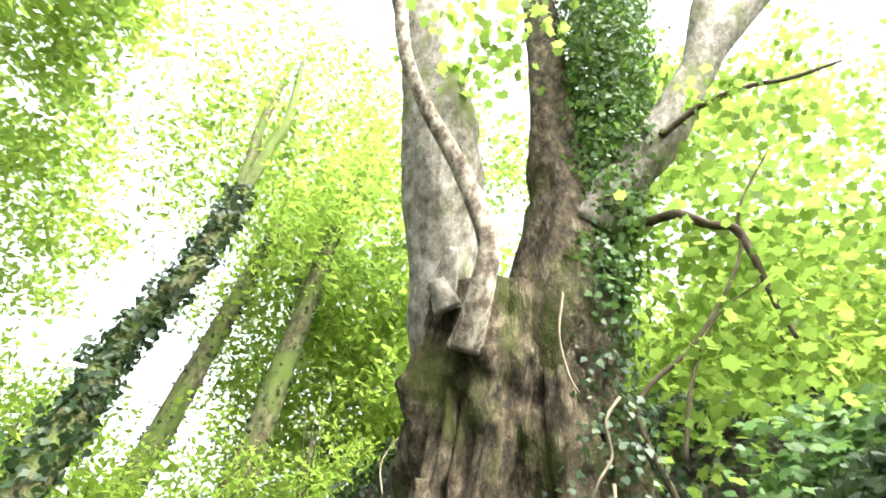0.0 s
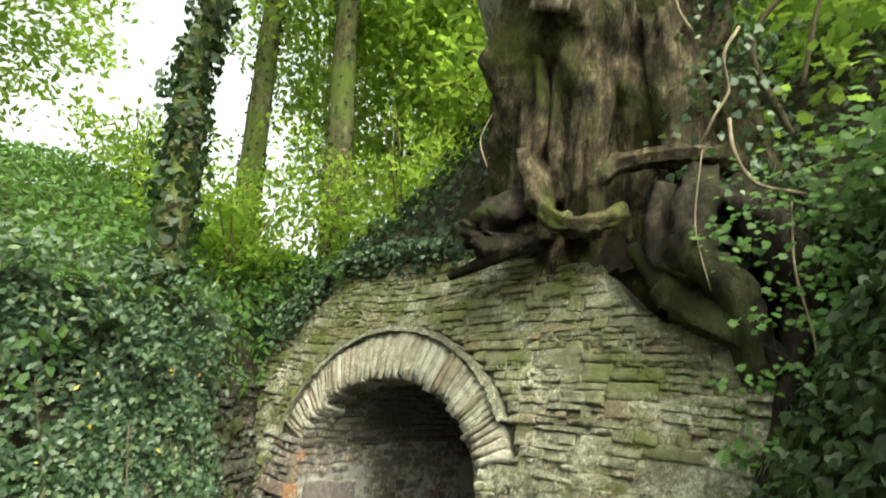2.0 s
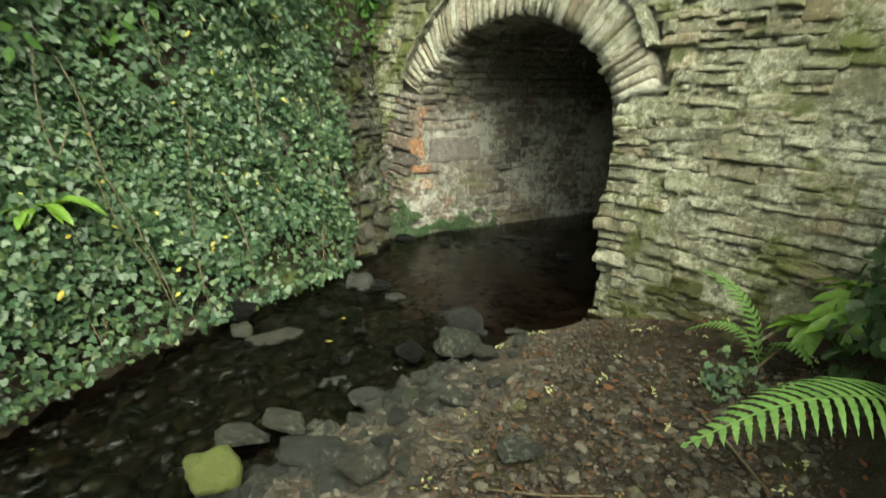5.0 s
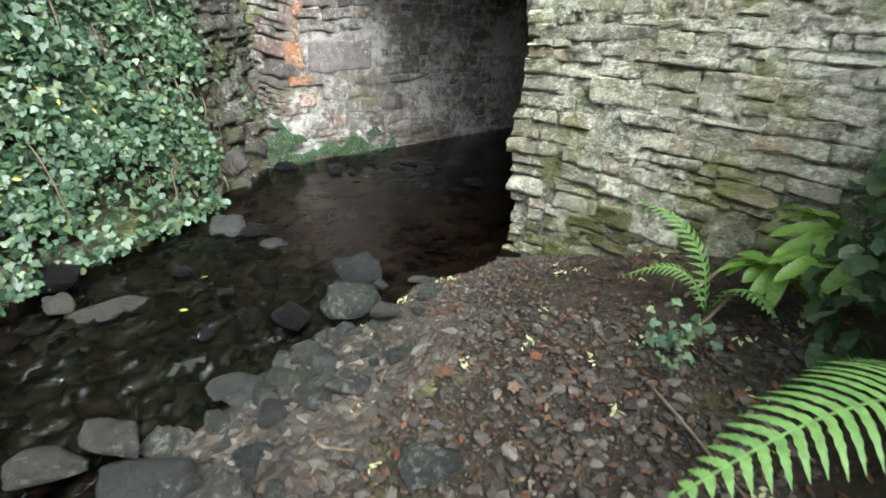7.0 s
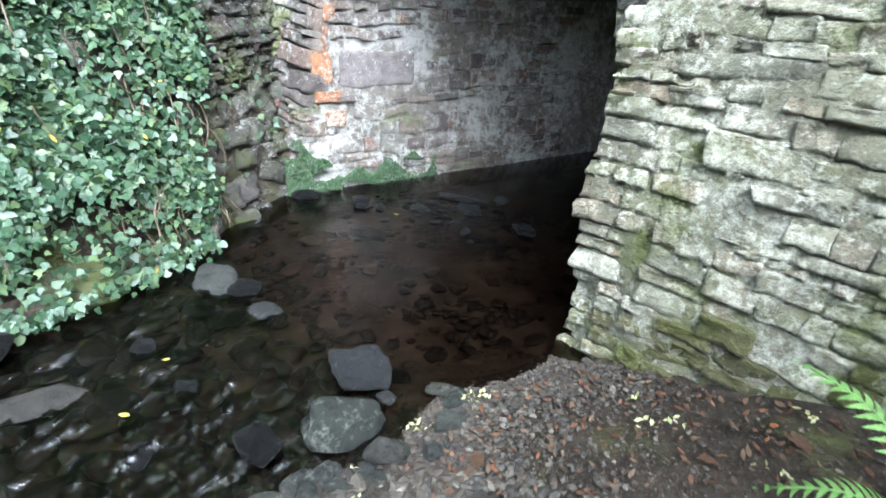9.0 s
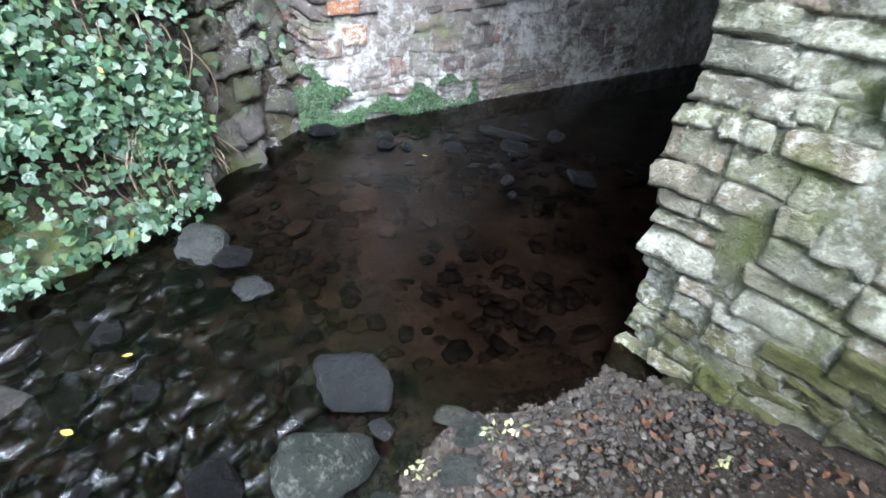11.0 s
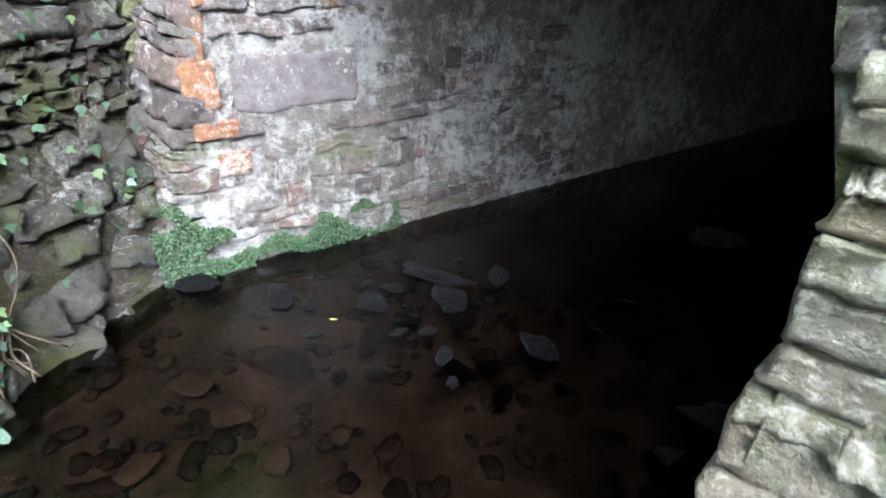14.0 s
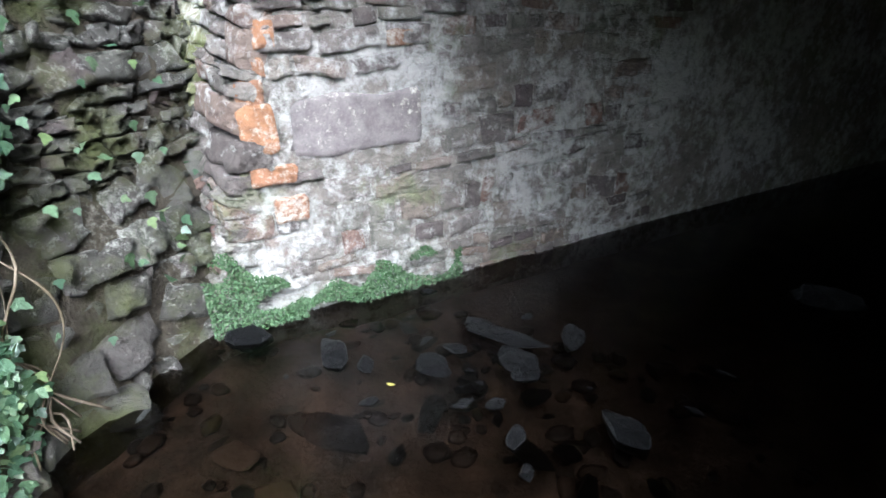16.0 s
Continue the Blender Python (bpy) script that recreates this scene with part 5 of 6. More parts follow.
def wall_head_ivy():
    """Ivy and small ferns that hang over the head of the face."""
    r = np.random.default_rng(99)
    u = r.uniform(-4.25, -0.9, 4600)
    drop = np.abs(r.normal(0, 0.09 + 0.2 * smoothstep(-2.6, -3.8, u)))
    pts = [face_point(a, wall_top(a) + 0.2 - b, 0.03 + 0.16 * c) for a, b, c in zip(u, drop, r.random(len(u)))]
    cover("ivy", "ivy trailing over the head of the culvert wall", leaves("ivy", pts, np.tile(tuple(-NB + Vector((0, 0, 0.3))), (len(pts), 1)), 0.065, M_IVY, IVY_LEAF, 0.6, 101))
    z = r.uniform(0.9, 3.3, 2200)
    u = -4.3 + r.uniform(0, 0.55, 2200) * (1 - 0.5 * smoothstep(1.7, 2.0, z))
    pts = [face_point(a, b, 0.05 + 0.2 * c) for a, b, c in zip(u, z, r.random(len(u)))]
    cover("ivy", "ivy closing over the edge of the culvert face", leaves("ivy", pts, np.tile(tuple(-NB), (len(pts), 1)), 0.066, M_IVYDARK, IVY_LEAF, 0.6, 102))


wall_head_ivy()

p, n = surface_leaves(front_height, 38000, (1.3, 5.0), (0.8, 6.6), (0.02, 0.2), 103, lambda x, y: x > np.interp(y, [2.6, 3.2, 3.8, 4.6, 5.0, 5.3], [2.0, 1.7, 1.32, 1.34, 1.75, 2.0]) + 0.06 * np.sin(y * 7))
cover("bramble", "tangle of ivy and bramble on the steep bank", leaves("bramble", p, n, 0.066, M_IVYDARK, IVY_LEAF, 0.6, 104), "bramble")
rb = np.random.default_rng(105)
c = np.stack([rb.uniform(2.15, 3.4, 280), rb.uniform(4.2, 6.0, 280), rb.uniform(1.6, 4.6, 280)], 1)
c[:, 0] = 2.05 + 0.28 * (c[:, 2] - 1.2) + rb.uniform(-0.05, 0.95, 280)
p, n = clump(c, 22, 0.14, 106)
cover("bramble", "pale green leafy shoots of bramble over the roots", leaves("bramble", p, n + np.array([-0.5, -0.9, 0]), 0.085, M_HERB, MAPLE_LEAF, 0.5, 107), "bramble")

c = np.stack([rb.uniform(1.75, 2.7, 60), rb.uniform(5.15, 5.45, 60), rb.uniform(1.2, 4.3, 60)], 1)
p, n = clump(c, 14, 0.11, 108)
cover("bramble", "leafy trails hanging before the roots", leaves("bramble", p, n + np.array([-0.3, -1.2, 0]), 0.05, M_HERB, MAPLE_LEAF, 0.5, 109), "bramble")


# ---- ferns ----
def frond(parent, rows, width, pairs, seed, material=None, droop=0.25):
    """One fern frond: a midrib along rows of x, y, z and toothed leaflets on both sides."""
    r = np.random.default_rng(seed)
    line = catmull(rows, 10)
    bm = bmesh.new()
    rows4 = [(*q, 0.004 * (1 - 0.7 * i / len(line))) for i, q in enumerate(line[::4])]
    tube(rows4, 5, 2, 0.05, 2, 0, 1, 0.0, bm)
    for i in range(pairs):
        t = 0.1 + 0.89 * i / (pairs - 1)
        k = t * (len(line) - 1)
        a = Vector(line[int(k)])
        b = Vector(line[min(int(k) + 1, len(line) - 1)])
        at = a.lerp(b, k - int(k))
        way = Vector(line[min(int(k) + 2, len(line) - 1)]) - Vector(line[max(int(k) - 2, 0)])
        way.normalize()
        across = way.cross(Vector((0, 0, 1))).normalized()
        over = across.cross(way).normalized()
        ln = width * (math.sin(math.pi * min(1, 0.16 + 0.84 * t)) ** 0.75) * (1.0 - 0.35 * t) * r.uniform(0.93, 1.05)
        wd = max(0.011, 0.68 * (Vector(line[-1]) - Vector(line[0])).length / pairs)
        for s in (-1, 1):
            d = (across * s + way * (0.38 + 0.3 * t)).normalized()
            e = way - d * way.dot(d)
            e.normalize()
            n = 9
            tops, lows = [], []
            for j in range(n + 1):
                q = j / n
                half = wd * 0.5 * (1 - q ** 2.2) * (1.0 if j % 2 else 0.72) + 0.0006
                c = at + d * (ln * q) + over * (0.05 * ln * math.sin(q * 3) - droop * ln * q * q)
                tops.append(bm.verts.new(c + e * half - over * 0.1 * half))
                lows.append(bm.verts.new(c - e * half))
            for j in range(n):
                bm.faces.new((lows[j], lows[j + 1], tops[j + 1], tops[j]))
    return part("frond", bm, material or M_FERN, parent)


big = tagged(thing("fern"), "large fresh green fern arching over the shingle", "fern")
frond(big, [(1.6, 4.05, 0.6), (1.45, 3.95, 0.8), (1.2, 3.8, 0.9), (0.93, 3.63, 0.89), (0.67, 3.46, 0.76)], 0.235, 30, 1)
frond(big, [(1.6, 4.05, 0.6), (1.6, 3.85, 0.82), (1.5, 3.6, 0.9), (1.35, 3.35, 0.84), (1.2, 3.12, 0.7)], 0.2, 26, 2)
frond(big, [(1.6, 4.05, 0.6), (1.7, 4.0, 0.95), (1.66, 3.8, 1.15), (1.55, 3.55, 1.2), (1.45, 3.35, 1.12)], 0.18, 26, 3)
frond(big, [(1.6, 4.05, 0.6), (1.8, 4.1, 1.0), (1.88, 3.95, 1.25), (1.85, 3.7, 1.35)], 0.18, 24, 4)
small = tagged(thing("fern"), "small blue-green fern at the foot of the wall", "fern")
frond(small, [(1.0, 4.8, 0.42), (0.94, 4.84, 0.66), (0.81, 4.93, 0.8), (0.64, 5.04, 0.83)], 0.105, 19, 11)
frond(small, [(1.0, 4.8, 0.42), (0.91, 4.81, 0.58), (0.78, 4.83, 0.61), (0.61, 4.85, 0.51)], 0.1, 18, 12)
frond(small, [(1.0, 4.8, 0.42), (1.04, 4.72, 0.6), (1.1, 4.6, 0.66), (1.16, 4.5, 0.62)], 0.08, 15, 13)
for i, (y, z) in enumerate(((6.35, 3.05), (5.9, 2.95), (4.9, 2.9), (4.2, 3.1), (3.6, 2.8), (5.3, 3.4))):
    tuft = tagged(thing("fern"), "green fern growing out of the ivy bank", "fern", "ferns on the bank")
    q = wing_point(y, z)
    for j in range(4):
        a = -0.9 + 0.6 * j
        dx, dy = 0.45 * math.cos(a), 0.45 * math.sin(a)
        frond(tuft, [(q.x, y, z - 0.1), (q.x + dx * 0.4, y + dy * 0.4, z + 0.2), (q.x + dx * 0.8, y + dy * 0.8, z + 0.22), (q.x + dx * 1.15, y + dy * 1.15, z + 0.08)], 0.11, 15, 30 + 5 * i + j, M_HERB)
wallfern = tagged(thing("fern"), "small fern on the head of the culvert wall", "fern")
for j, a in enumerate((-2.3, -1.7, -1.1, -2.8)):
    q = face_point(-2.75, 3.55, 0.05)
    frond(wallfern, [tuple(q), (q.x + 0.15 * math.cos(a), q.y + 0.15 * math.sin(a), q.z + 0.22), (q.x + 0.36 * math.cos(a), q.y + 0.36 * math.sin(a), q.z + 0.2)], 0.09, 13, 60 + j, M_FERN)


def strap(parent, base, yaw, length, width, rise, seed, material=None):
    """One strap-shaped leaf that rises and bends over, with a midrib fold and a wavy edge."""
    r = np.random.default_rng(seed)
    bm = bmesh.new()
    d, across = Vector((math.cos(yaw), math.sin(yaw), 0)), Vector((-math.sin(yaw), math.cos(yaw), 0))
    rows, n = [], 13
    for i in range(n + 1):
        t = i / n
        c = Vector(base) + d * (length * (0.85 * t + 0.1 * t * t)) + Vector((0, 0, rise * length * (1.5 * t - 1.75 * t * t)))
        w = width * 0.5 * (min(1, 0.12 + 2.4 * t) * (1 - t**3.5) ** 0.6 + 0.02)
        wav = 0.1 * w * math.sin(9 * t * 3.1 + seed)
        tw = across + Vector((0, 0, 0.25 * math.sin(3 * t + seed)))
        rows.append([bm.verts.new(c - tw * w + Vector((0, 0, 0.35 * w + wav))), bm.verts.new(c - tw * w * 0.5 + Vector((0, 0, 0.12 * w))), bm.verts.new(c), bm.verts.new(c + tw * w * 0.5 + Vector((0, 0, 0.12 * w))), bm.verts.new(c + tw * w + Vector((0, 0, 0.35 * w - wav)))])
    for a, b in zip(rows, rows[1:]):
        for j in range(4):
            bm.faces.new((a[j], a[j + 1], b[j + 1], b[j]))
    return part("leaf", bm, material or M_HART, parent)


def strap_fern(base, number, length, yaw0, yaw1, seed, label):
    plant = tagged(thing("strap_fern"), label, "fern")
    r = np.random.default_rng(seed)
    for i in range(number):
        yaw = yaw0 + (yaw1 - yaw0) * (i + 0.5) / number + r.normal(0, 0.12)
        strap(plant, (base[0] + r.normal(0, 0.03), base[1] + r.normal(0, 0.03), base[2]), yaw, length * r.uniform(0.7, 1.15), 0.085 * r.uniform(0.85, 1.2), r.uniform(0.3, 0.75), seed * 20 + i)


strap_fern((1.24, 4.78, 0.66), 11, 0.23, 1.6, 5.8, 3, "glossy strap-leaved fern at the foot of the wall")
strap_fern((1.42, 4.62, 0.8), 10, 0.27, 1.7, 5.4, 4, "glossy strap-leaved fern on the shaded bank")
strap_fern((1.45, 4.85, 0.82), 9, 0.36, 1.7, 5.2, 5, "glossy strap-leaved fern on the shaded bank")
strap_fern((1.75, 5.0, 1.0), 7, 0.36, 1.9, 5.0, 8, "glossy strap-leaved fern on the shaded bank")
q = wing_point(3.55, 1.0)
strap_fern((q.x + 0.12, 3.55, 1.05), 8, 0.34, -1.7, 1.5, 6, "bright strap-leaved fern among the ivy")
q = wing_point(3.0, 1.35)
strap_fern((q.x + 0.12, 3.0, 1.4), 7, 0.34, -1.7, 1.5, 7, "bright strap-leaved fern among the ivy")
r = np.random.default_rng(77)
c = np.stack([r.uniform(0.76, 0.92, 8), r.uniform(4.38, 4.56, 8), r.uniform(0.4, 0.58, 8)], 1)
p, n = clump(c, 9, 0.05, 78)
cover("ivy", "small ivy sprig growing from the shingle", leaves("ivy", p, n + np.array([-0.2, -0.6, 0]), 0.036, M_IVY, IVY_LEAF, 0.5, 79))

# ---- stones of the stream ----
ROCKS = {m.name: [rock_mesh("rock", m, s, f, 3, 0.34, c + 2 * (m is M_WET)) for s, f, c in ((1, 0.7, 5), (2, 0.45, 9), (3, 0.75, 6), (4, 0.4, 10), (5, 0.55, 8), (6, 0.35, 9))] for m in (M_ROCK, M_WET, M_BROWNROCK, M_MOSSROCK)}


def rock(x, y, z, sx, sy, sz, yaw, kind, shape, label, group="stones in the stream"):
    """One stone, centred at x, y with its middle at height z."""
    ob = new("rock", ROCKS[kind.name][shape])
    ob.matrix_basis = pose(x, y, z, 0, 0, yaw) @ Matrix.Diagonal((sx, sy, sz, 1))
    return tagged(ob, label, "stone", group)


GREY, WETL = "smooth grey stone at the water's edge", "wet black stone breaking the water"
for row in (
    (-0.9, 5.26, 0.04, 0.16, 0.12, 0.16, 25, M_ROCK, 0, "pale rounded grey stone at the pool edge"),
    (-0.8, 4.95, 0.03, 0.18, 0.13, 0.17, 35, M_ROCK, 2, "greenish-grey boulder at the pool edge"),
    (-2.08, 4.53, -0.05, 0.26, 0.1, 0.17, 42, M_ROCK, 1, "long flat slab of stone in the riffle"),
    (-2.14, 5.62, 0.0, 0.17, 0.14, 0.13, 0, M_ROCK, 0, GREY), (-1.93, 5.6, 0.0, 0.12, 0.1, 0.12, 40, M_WET, 4, WETL),
    (-1.7, 5.47, -0.01, 0.13, 0.1, 0.12, 20, M_ROCK, 3, "flat pale stone at the head of the riffle"),
    (-2.0, 5.38, -0.04, 0.17, 0.09, 0.1, 5, M_WET, 1, WETL), (-0.56, 4.86, 0.05, 0.1, 0.08, 0.1, 30, M_ROCK, 4, GREY),
    (-2.39, 4.42, -0.02, 0.1, 0.07, 0.1, 20, M_ROCK, 0, GREY), (-1.07, 4.73, -0.03, 0.14, 0.12, 0.16, 0, M_WET, 4, WETL),
    (-0.9, 3.6, 0.0, 0.27, 0.13, 0.18, 8, M_ROCK, 1, "long grey slab on the shingle"), (-1.28, 3.74, -0.03, 0.2, 0.1, 0.14, -5, M_ROCK, 1, "flat grey slab on the shingle"),
    (-1.5, 3.55, -0.06, 0.2, 0.11, 0.13, 12, M_ROCK, 3, GREY), (-0.62, 3.55, 0.1, 0.12, 0.1, 0.12, 60, M_ROCK, 0, GREY),
    (-1.32, 3.28, -0.02, 0.15, 0.12, 0.17, 35, M_MOSSROCK, 0, "stone covered in yellow-green moss"), (-1.05, 4.15, -0.02, 0.16, 0.08, 0.12, 30, M_ROCK, 3, GREY),
    (-1.35, 4.3, -0.08, 0.17, 0.07, 0.09, 35, M_ROCK, 5, GREY), (-2.75, 5.15, 0.06, 0.26, 0.24, 0.3, 10, M_MOSSROCK, 2, "mossy block of stone under the ivy"),
    (-2.62, 4.55, 0.02, 0.2, 0.17, 0.18, 50, M_WET, 4, WETL), (-0.45, 4.2, 0.12, 0.12, 0.1, 0.1, 20, M_ROCK, 4, GREY), (0.05, 3.75, 0.3, 0.13, 0.1, 0.07, 15, M_ROCK, 3, "flat dark stone on the shingle"),
):
    rock(*row)
r = np.random.default_rng(120)
for i in range(110):
    y = r.uniform(2.3, 5.45)
    xr = np.interp(y, SHORE_Y, SHORE_X)
    x = r.uniform(-2.5, xr + 0.1) if i % 3 else xr + r.normal(-0.05, 0.2)
    s = r.uniform(0.028, 0.085)
    z = float(water_level(x, y)) + (r.uniform(-0.09, -0.02) if x < xr else 0.3 * (x - xr) + 0.01)
    wet = x < xr - 0.1
    rock(x, y, z, s * r.uniform(1, 1.6), s, s * r.uniform(0.8, 1.2), r.uniform(0, 180), M_WET if wet and r.random() < 0.9 else M_ROCK, int(r.integers(6)), WETL if wet else GREY)
for i in range(120):
    y = r.uniform(3.2, 5.0)
    d = r.normal(0.06, 0.2)
    x, s = np.interp(y, SHORE_Y, SHORE_X) + d, r.uniform(0.03, 0.08) * (1 - 0.4 * min(max(d, 0), 1))
    rock(x, y, float(front_height(x, y)) + 0.35 * s + 0.01, s * r.uniform(1, 1.4), s, s * r.uniform(0.9, 1.3), r.uniform(0, 180), M_ROCK, int(r.choice([0, 2, 4])), GREY, "stones of the shore")
POOL = "stones in the tunnel pool"
for row in (
    (-2.04, 7.12, 0.0, 0.1, 0.09, 0.11, 0, M_WET, 0), (-1.86, 7.13, -0.01, 0.05, 0.08, 0.08, 30, M_WET, 4), (-1.58, 7.27, 0.0, 0.13, 0.09, 0.07, -30, M_WET, 3), (-1.29, 7.63, 0.02, 0.24, 0.07, 0.08, -6, M_WET, 5),
    (-1.16, 7.46, 0.0, 0.16, 0.1, 0.12, -25, M_WET, 1), (-1.0, 7.78, 0.0, 0.08, 0.13, 0.07, 15, M_WET, 3), (-0.64, 7.26, -0.02, 0.12, 0.08, 0.11, -10, M_WET, 0), (-0.95, 6.98, -0.02, 0.11, 0.06, 0.05, -30, M_WET, 5),
    (-0.27, 7.84, -0.01, 0.12, 0.04, 0.05, -15, M_WET, 5), (-1.73, 6.76, -0.07, 0.2, 0.11, 0.12, 0, M_WET, 1), (-1.43, 7.03, -0.03, 0.06, 0.13, 0.08, 20, M_WET, 5), (0.27, 8.8, 0.0, 0.2, 0.12, 0.14, 0, M_WET, 2),
    (0.16, 7.12, -0.05, 0.17, 0.12, 0.12, 20, M_WET, 0), (0.0, 6.85, -0.05, 0.12, 0.09, 0.1, 0, M_WET, 2), (-1.5, 7.7, 0.0, 0.09, 0.05, 0.07, 0, M_WET, 5), (-1.05, 7.3, -0.02, 0.1, 0.06, 0.05, 40, M_WET, 3),
    (-2.55, 7.05, 0.0, 0.12, 0.1, 0.1, 0, M_WET, 2), (-2.6, 6.4, -0.02, 0.13, 0.1, 0.07, 10, M_ROCK, 3),
):
    rock(*row, WETL, POOL)
for row in ((-1.77, 6.42, -0.08, 0.11, 0.08, 0.06, 20, M_BROWNROCK, 1), (-1.47, 6.31, -0.08, 0.07, 0.07, 0.06, 0, M_BROWNROCK, 0), (-1.3, 6.5, -0.09, 0.06, 0.05, 0.04, 60, M_BROWNROCK, 3), (-2.1, 6.5, -0.1, 0.13, 0.1, 0.06, 20, M_BROWNROCK, 4), (-1.95, 6.1, -0.1, 0.1, 0.07, 0.06, 70, M_BROWNROCK, 1), (-0.5, 5.32, 0.03, 0.08, 0.05, 0.05, 10, M_ROCK, 5), (-0.7, 5.14, 0.04, 0.06, 0.05, 0.06, 0, M_ROCK, 4)):
    rock(*row, "brown stone lying in shallow water", POOL)
for i in range(46):
    x, y = r.normal(-1.35, 0.5), r.normal(7.35, 0.28)
    s = r.uniform(0.015, 0.05)
    rock(x, y, r.uniform(-0.03, 0.005), s * r.uniform(1, 2), s, s * 0.8, r.uniform(0, 180), M_WET, int(r.integers(6)), WETL, POOL)


def scatter_pebbles():
    """Shingle: thousands of small worn stones in one sheet."""
    r = np.random.default_rng(130)
    base = []
    for s in range(7):
        bm = bmesh.new()
        bmesh.ops.create_icosphere(bm, subdivisions=1, radius=1)
        for v in bm.verts:
            v.co *= 1 + 0.6 * noise.noise(v.co * 1.4 + Vector((s * 2.3, 0, 0)))
            v.co.z *= 0.6
        base.append((np.array([v.co[:] for v in bm.verts]), np.array([[v.index for v in f.verts] for f in bm.faces])))
        bm.free()
    count = 36000
    y = r.uniform(2.0, 5.95, count)
    xr = np.interp(y, SHORE_Y, SHORE_X)
    d = np.where(r.random(count) < 0.5, np.abs(r.normal(0, 0.4, count)) - 0.12, r.uniform(-0.5, 2.1, count))
    x = xr + d
    size = np.where(r.random(count) < np.where(d < 0.7, 0.36, 0.2), r.uniform(0.018, 0.055, count), r.uniform(0.007, 0.02, count)) * (1 - 0.45 * smoothstep(0.15, 1.0, d)) * (1 - 0.66 * smoothstep(4.5, 5.1, y))
    z = front_height(x, y) + size * 0.15 + 0.008
    un, nn = un_of(x, y)
    ok = (nn < 0.0) & (x < 1.55)
    vs, fs, at = [], [], 0
    for i in np.nonzero(ok)[0]:
        v, f = base[i % 7]
        a = r.uniform(0, 6.28)
        c, s = math.cos(a), math.sin(a)
        k = size[i]
        w = v * np.array([k * r.uniform(0.9, 1.6), k, k * r.uniform(0.6, 1.1)])
        vs.append(np.stack([w[:, 0] * c - w[:, 1] * s + x[i], w[:, 0] * s + w[:, 1] * c + y[i], w[:, 2] + z[i]], 1))
        fs.append(f + at)
        at += len(v)
    me = mesh_of("shingle", np.vstack(vs), np.vstack(fs).tolist(), M_PEBBLE, False)
    tagged(new("shingle", me), "grey and brown shingle of the stream bank", "gravel", kind="stuff")


scatter_pebbles()


def scatter_cobbles():
    """Dark cobbles that line the bed of the riffle, most of them just under the water."""
    r = np.random.default_rng(135)
    bases = [ROCKS[M_WET.name][i] for i in (1, 3, 4)]
    small = []
    for me in bases:
        bm = bmesh.new()
        bmesh.ops.create_icosphere(bm, subdivisions=2, radius=1)
        for v in bm.verts:
            v.co *= 1 + 0.4 * noise.noise(v.co * 1.2 + Vector((len(small) * 4.1, 2, 0)))
            v.co.z *= 0.55
        small.append((np.array([v.co[:] for v in bm.verts]), np.array([[v.index for v in f.verts] for f in bm.faces])))
        bm.free()
    vs, fs, at = [], [], 0
    for i in range(1500):
        y = r.uniform(1.6, 6.4) if i < 1150 else r.uniform(5.4, 8.0)
        xl, xr = np.interp(y, LEFT_Y, LEFT_X), np.interp(y, SHORE_Y, SHORE_X)
        x = r.uniform(xl, xr + 0.05)
        k = r.uniform(0.02, 0.085) if y < 5.4 else r.uniform(0.015, 0.05)
        z = float(water_level(x, y)) - (0.09 if y < 5.3 else 0.15) + r.uniform(-0.025, 0.03)
        v, f = small[i % 3]
        a = r.uniform(0, 6.28)
        c, s = math.cos(a), math.sin(a)
        w = v * np.array([k * r.uniform(1, 1.8), k, k * r.uniform(0.6, 1.1)])
        vs.append(np.stack([w[:, 0] * c - w[:, 1] * s + x, w[:, 0] * s + w[:, 1] * c + y, w[:, 2] + z], 1))
        fs.append(f + at)
        at += len(v)
    me = mesh_of("cobbles", np.vstack(vs), np.vstack(fs).tolist(), M_COBBLE)
    tagged(new("cobbles", me), "dark cobbles on the bed of the stream", "gravel", kind="stuff")


scatter_cobbles()


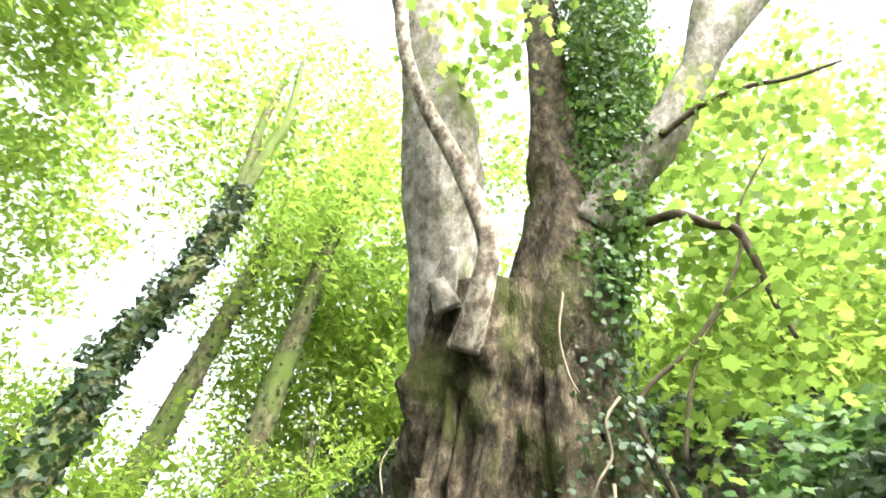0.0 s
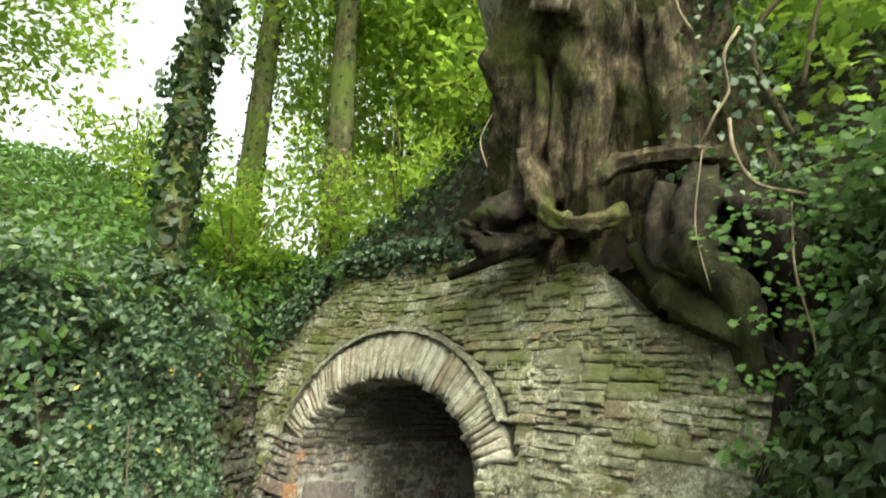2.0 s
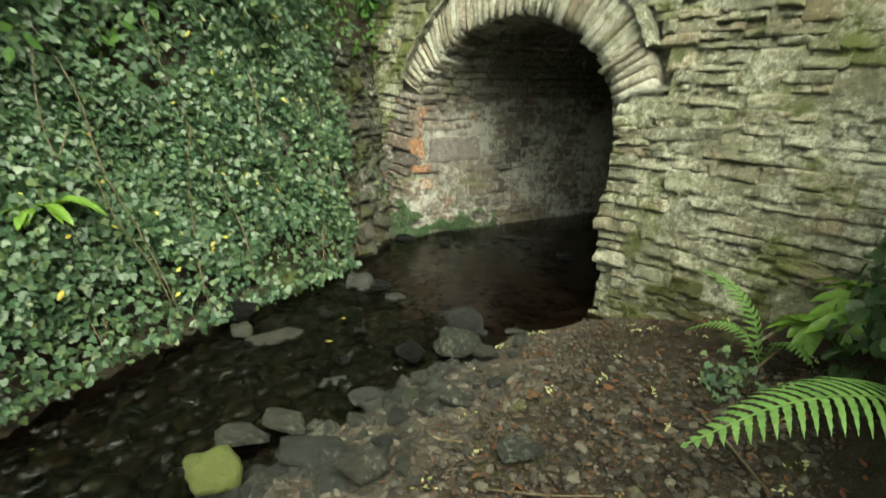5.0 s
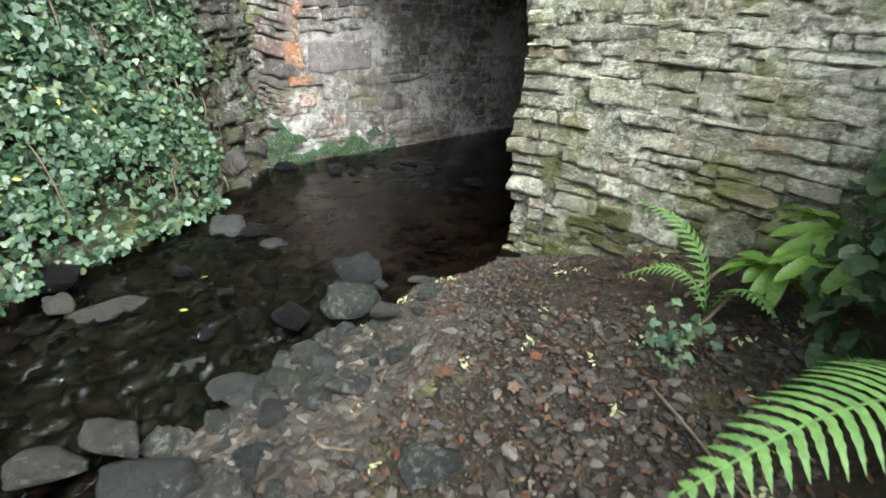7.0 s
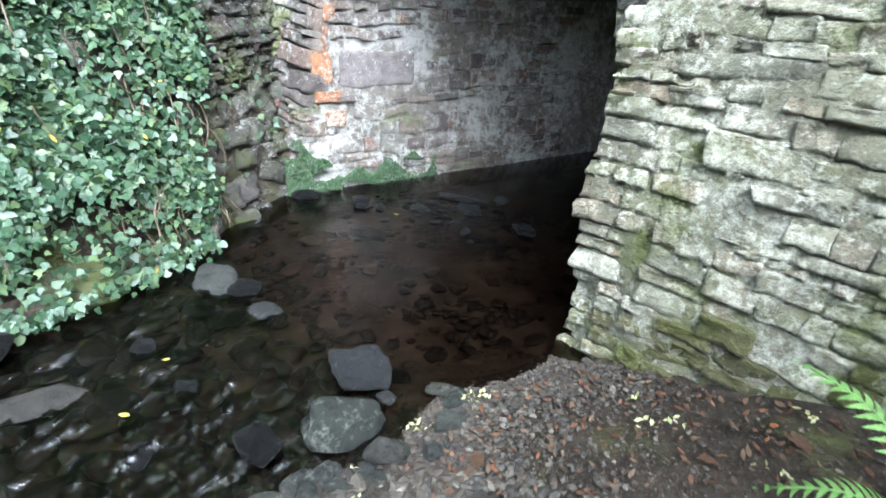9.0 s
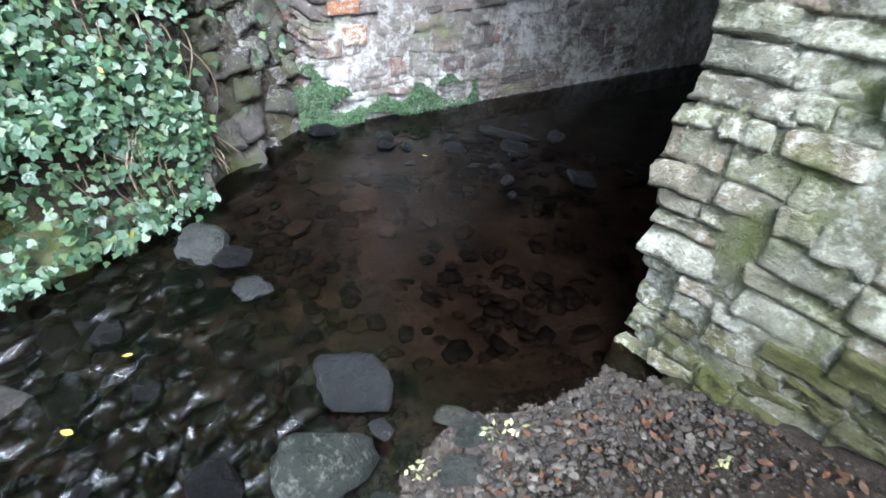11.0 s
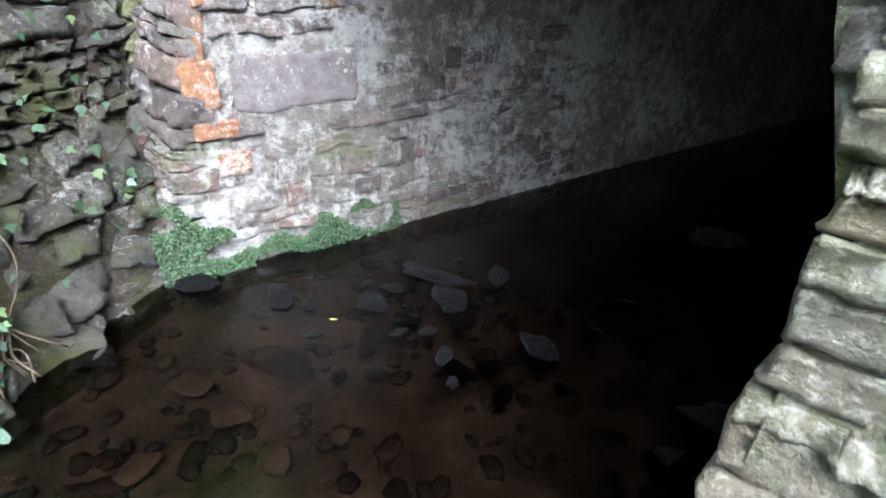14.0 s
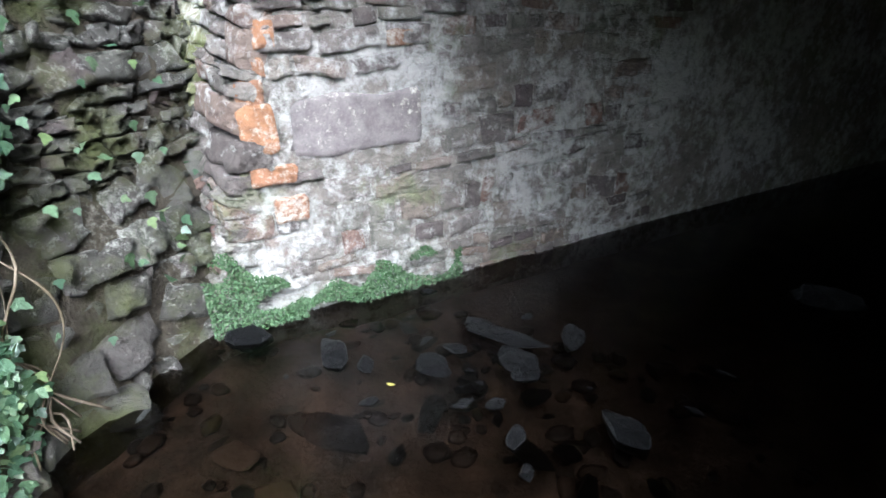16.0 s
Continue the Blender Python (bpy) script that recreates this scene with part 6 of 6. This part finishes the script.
def scatter_litter():
    r = np.random.default_rng(140)

    def on_bank(count, lift, lo=-0.15):
        y = r.uniform(2.0, 5.7, count)
        x = np.interp(y, SHORE_Y, SHORE_X) + r.uniform(lo, 2.2, count)
        ok = (un_of(x, y)[1] < -0.03) & (x < 1.7)
        x, y = x[ok], y[ok]
        return np.stack([x, y, front_height(x, y) + lift + r.uniform(0, 0.015, len(x))], 1)

    p = on_bank(2600, 0.018, 0.1)
    cover("dead_leaves", "brown and rust dead leaves lying on the shingle", leaves("dead_leaves", p, np.tile([0, 0, 1.0], (len(p), 1)), 0.027, M_LITTER, OVAL_LEAF, 0.35, 141, 0), "leaf litter")
    p = on_bank(45, 0.025, 0.2)
    cover("dead_leaves", "larger curled rust-coloured dead leaves on the shingle", leaves("dead_leaves", p, np.tile([0, 0, 1.0], (len(p), 1)), 0.06, M_LITTER, MAPLE_LEAF, 0.4, 142, 0), "leaf litter")
    p = on_bank(70, 0.03, -0.1)
    p, n = clump(p, 8, 0.022, 143)
    p[:, 2] = front_height(p[:, 0], p[:, 1]) + 0.03
    cover("seed_wings", "pale yellow-green fallen seeds and flower bits", leaves("seed_wings", p, n, 0.021, M_WINGS, DIAMOND, 0.4, 144, 0), "leaf litter")
    y = r.uniform(2.5, 5.6, 8)
    x = np.interp(y, LEFT_Y, LEFT_X) + r.uniform(0.1, 2.0, 8)
    ok = x < np.interp(y, SHORE_Y, SHORE_X)
    p = np.stack([x, y, water_level(x, y) + 0.014], 1)[ok]
    p = np.vstack([p, [[-1.67, 7.06, 0.012]]])
    cover("floating_leaves", "yellow leaves floating on the stream", leaves("floating_leaves", p, np.tile([0, 0, 1.0], (len(p), 1)), 0.045, M_YELLOW, OVAL_LEAF, 0.1, 145, 0), "leaf litter")


scatter_litter()


def sticks():
    for i, row in enumerate((
        [(0.93, 4.93, 0, 0.007), (1.02, 5.0, 0, 0.008), (1.12, 5.09, 0, 0.006)],
        [(0.92, 4.63, 0, 0.006), (1.0, 4.7, 0, 0.007), (1.08, 4.79, 0, 0.005)],
        [(0.87, 4.96, 0, 0.005), (0.875, 4.97, 0, 0.005), (0.88, 4.98, 0, 0.004)],
        [(-0.5, 3.95, 0.17, 0.008), (-0.4, 3.88, 0.2, 0.009), (-0.25, 3.86, 0.22, 0.007)],
        [(0.0, 3.55, 0.3, 0.005), (0.25, 3.55, 0.33, 0.005), (0.45, 3.6, 0.34, 0.004)],
        [(0.75, 4.3, 0.36, 0.007), (0.85, 4.1, 0.39, 0.006), (0.98, 3.85, 0.42, 0.005)],
    )):
        row = [(x, y, float(front_height(x, y)) + 0.03 + (0.06 * j if i < 3 else 0), k) for j, (x, y, z, k) in enumerate(row)]
        bm = tube(row, 7, 6, 0.25, 6.0, 0, 1, 80.0 + i)
        tagged(part("stick", bm, M_TWIG if i else M_DEAD), "broken twig lying on the shingle" if i else "thin bleached stick leaning on the foot of the wall", "stick", "twigs on the ground")


sticks()


def liverwort():
    """Bright liverwort and moss along the foot of the tunnel wall."""
    r = np.random.default_rng(150)
    s = np.concatenate([r.uniform(-0.04, 0.42, 4200), r.uniform(0.3, 0.85, 2600), r.uniform(0.85, 1.42, 3000)])
    top = np.interp(s, [-0.04, 0.1, 0.25, 0.42, 0.8, 0.88, 1.2, 1.42], [0.42, 0.46, 0.33, 0.15, 0.15, 0.21, 0.24, 0.17])
    z = 0.01 + (top + 0.04 * np.sin(s * 23)) * r.random(len(s)) ** 0.8
    ok = (wave(s * 2, z * 4, 4.0) > -0.45)
    pts = [C0 + TD * a + Vector((0, 0, b)) + TN * (0.02 + 0.03 * c) for a, b, c in zip(s[ok], z[ok], r.random(int(ok.sum())))]
    cover("liverwort", "bright green liverwort along the foot of the tunnel wall", leaves("liverwort", pts, np.tile([TN.x, TN.y, 0.6], (len(pts), 1)), 0.015, M_MOSSGREEN, OVAL_LEAF, 0.6, 151), "moss")


liverwort()

# ---- pieces of the walls ----
lay_arch()
lay_face()
lay_tunnel()
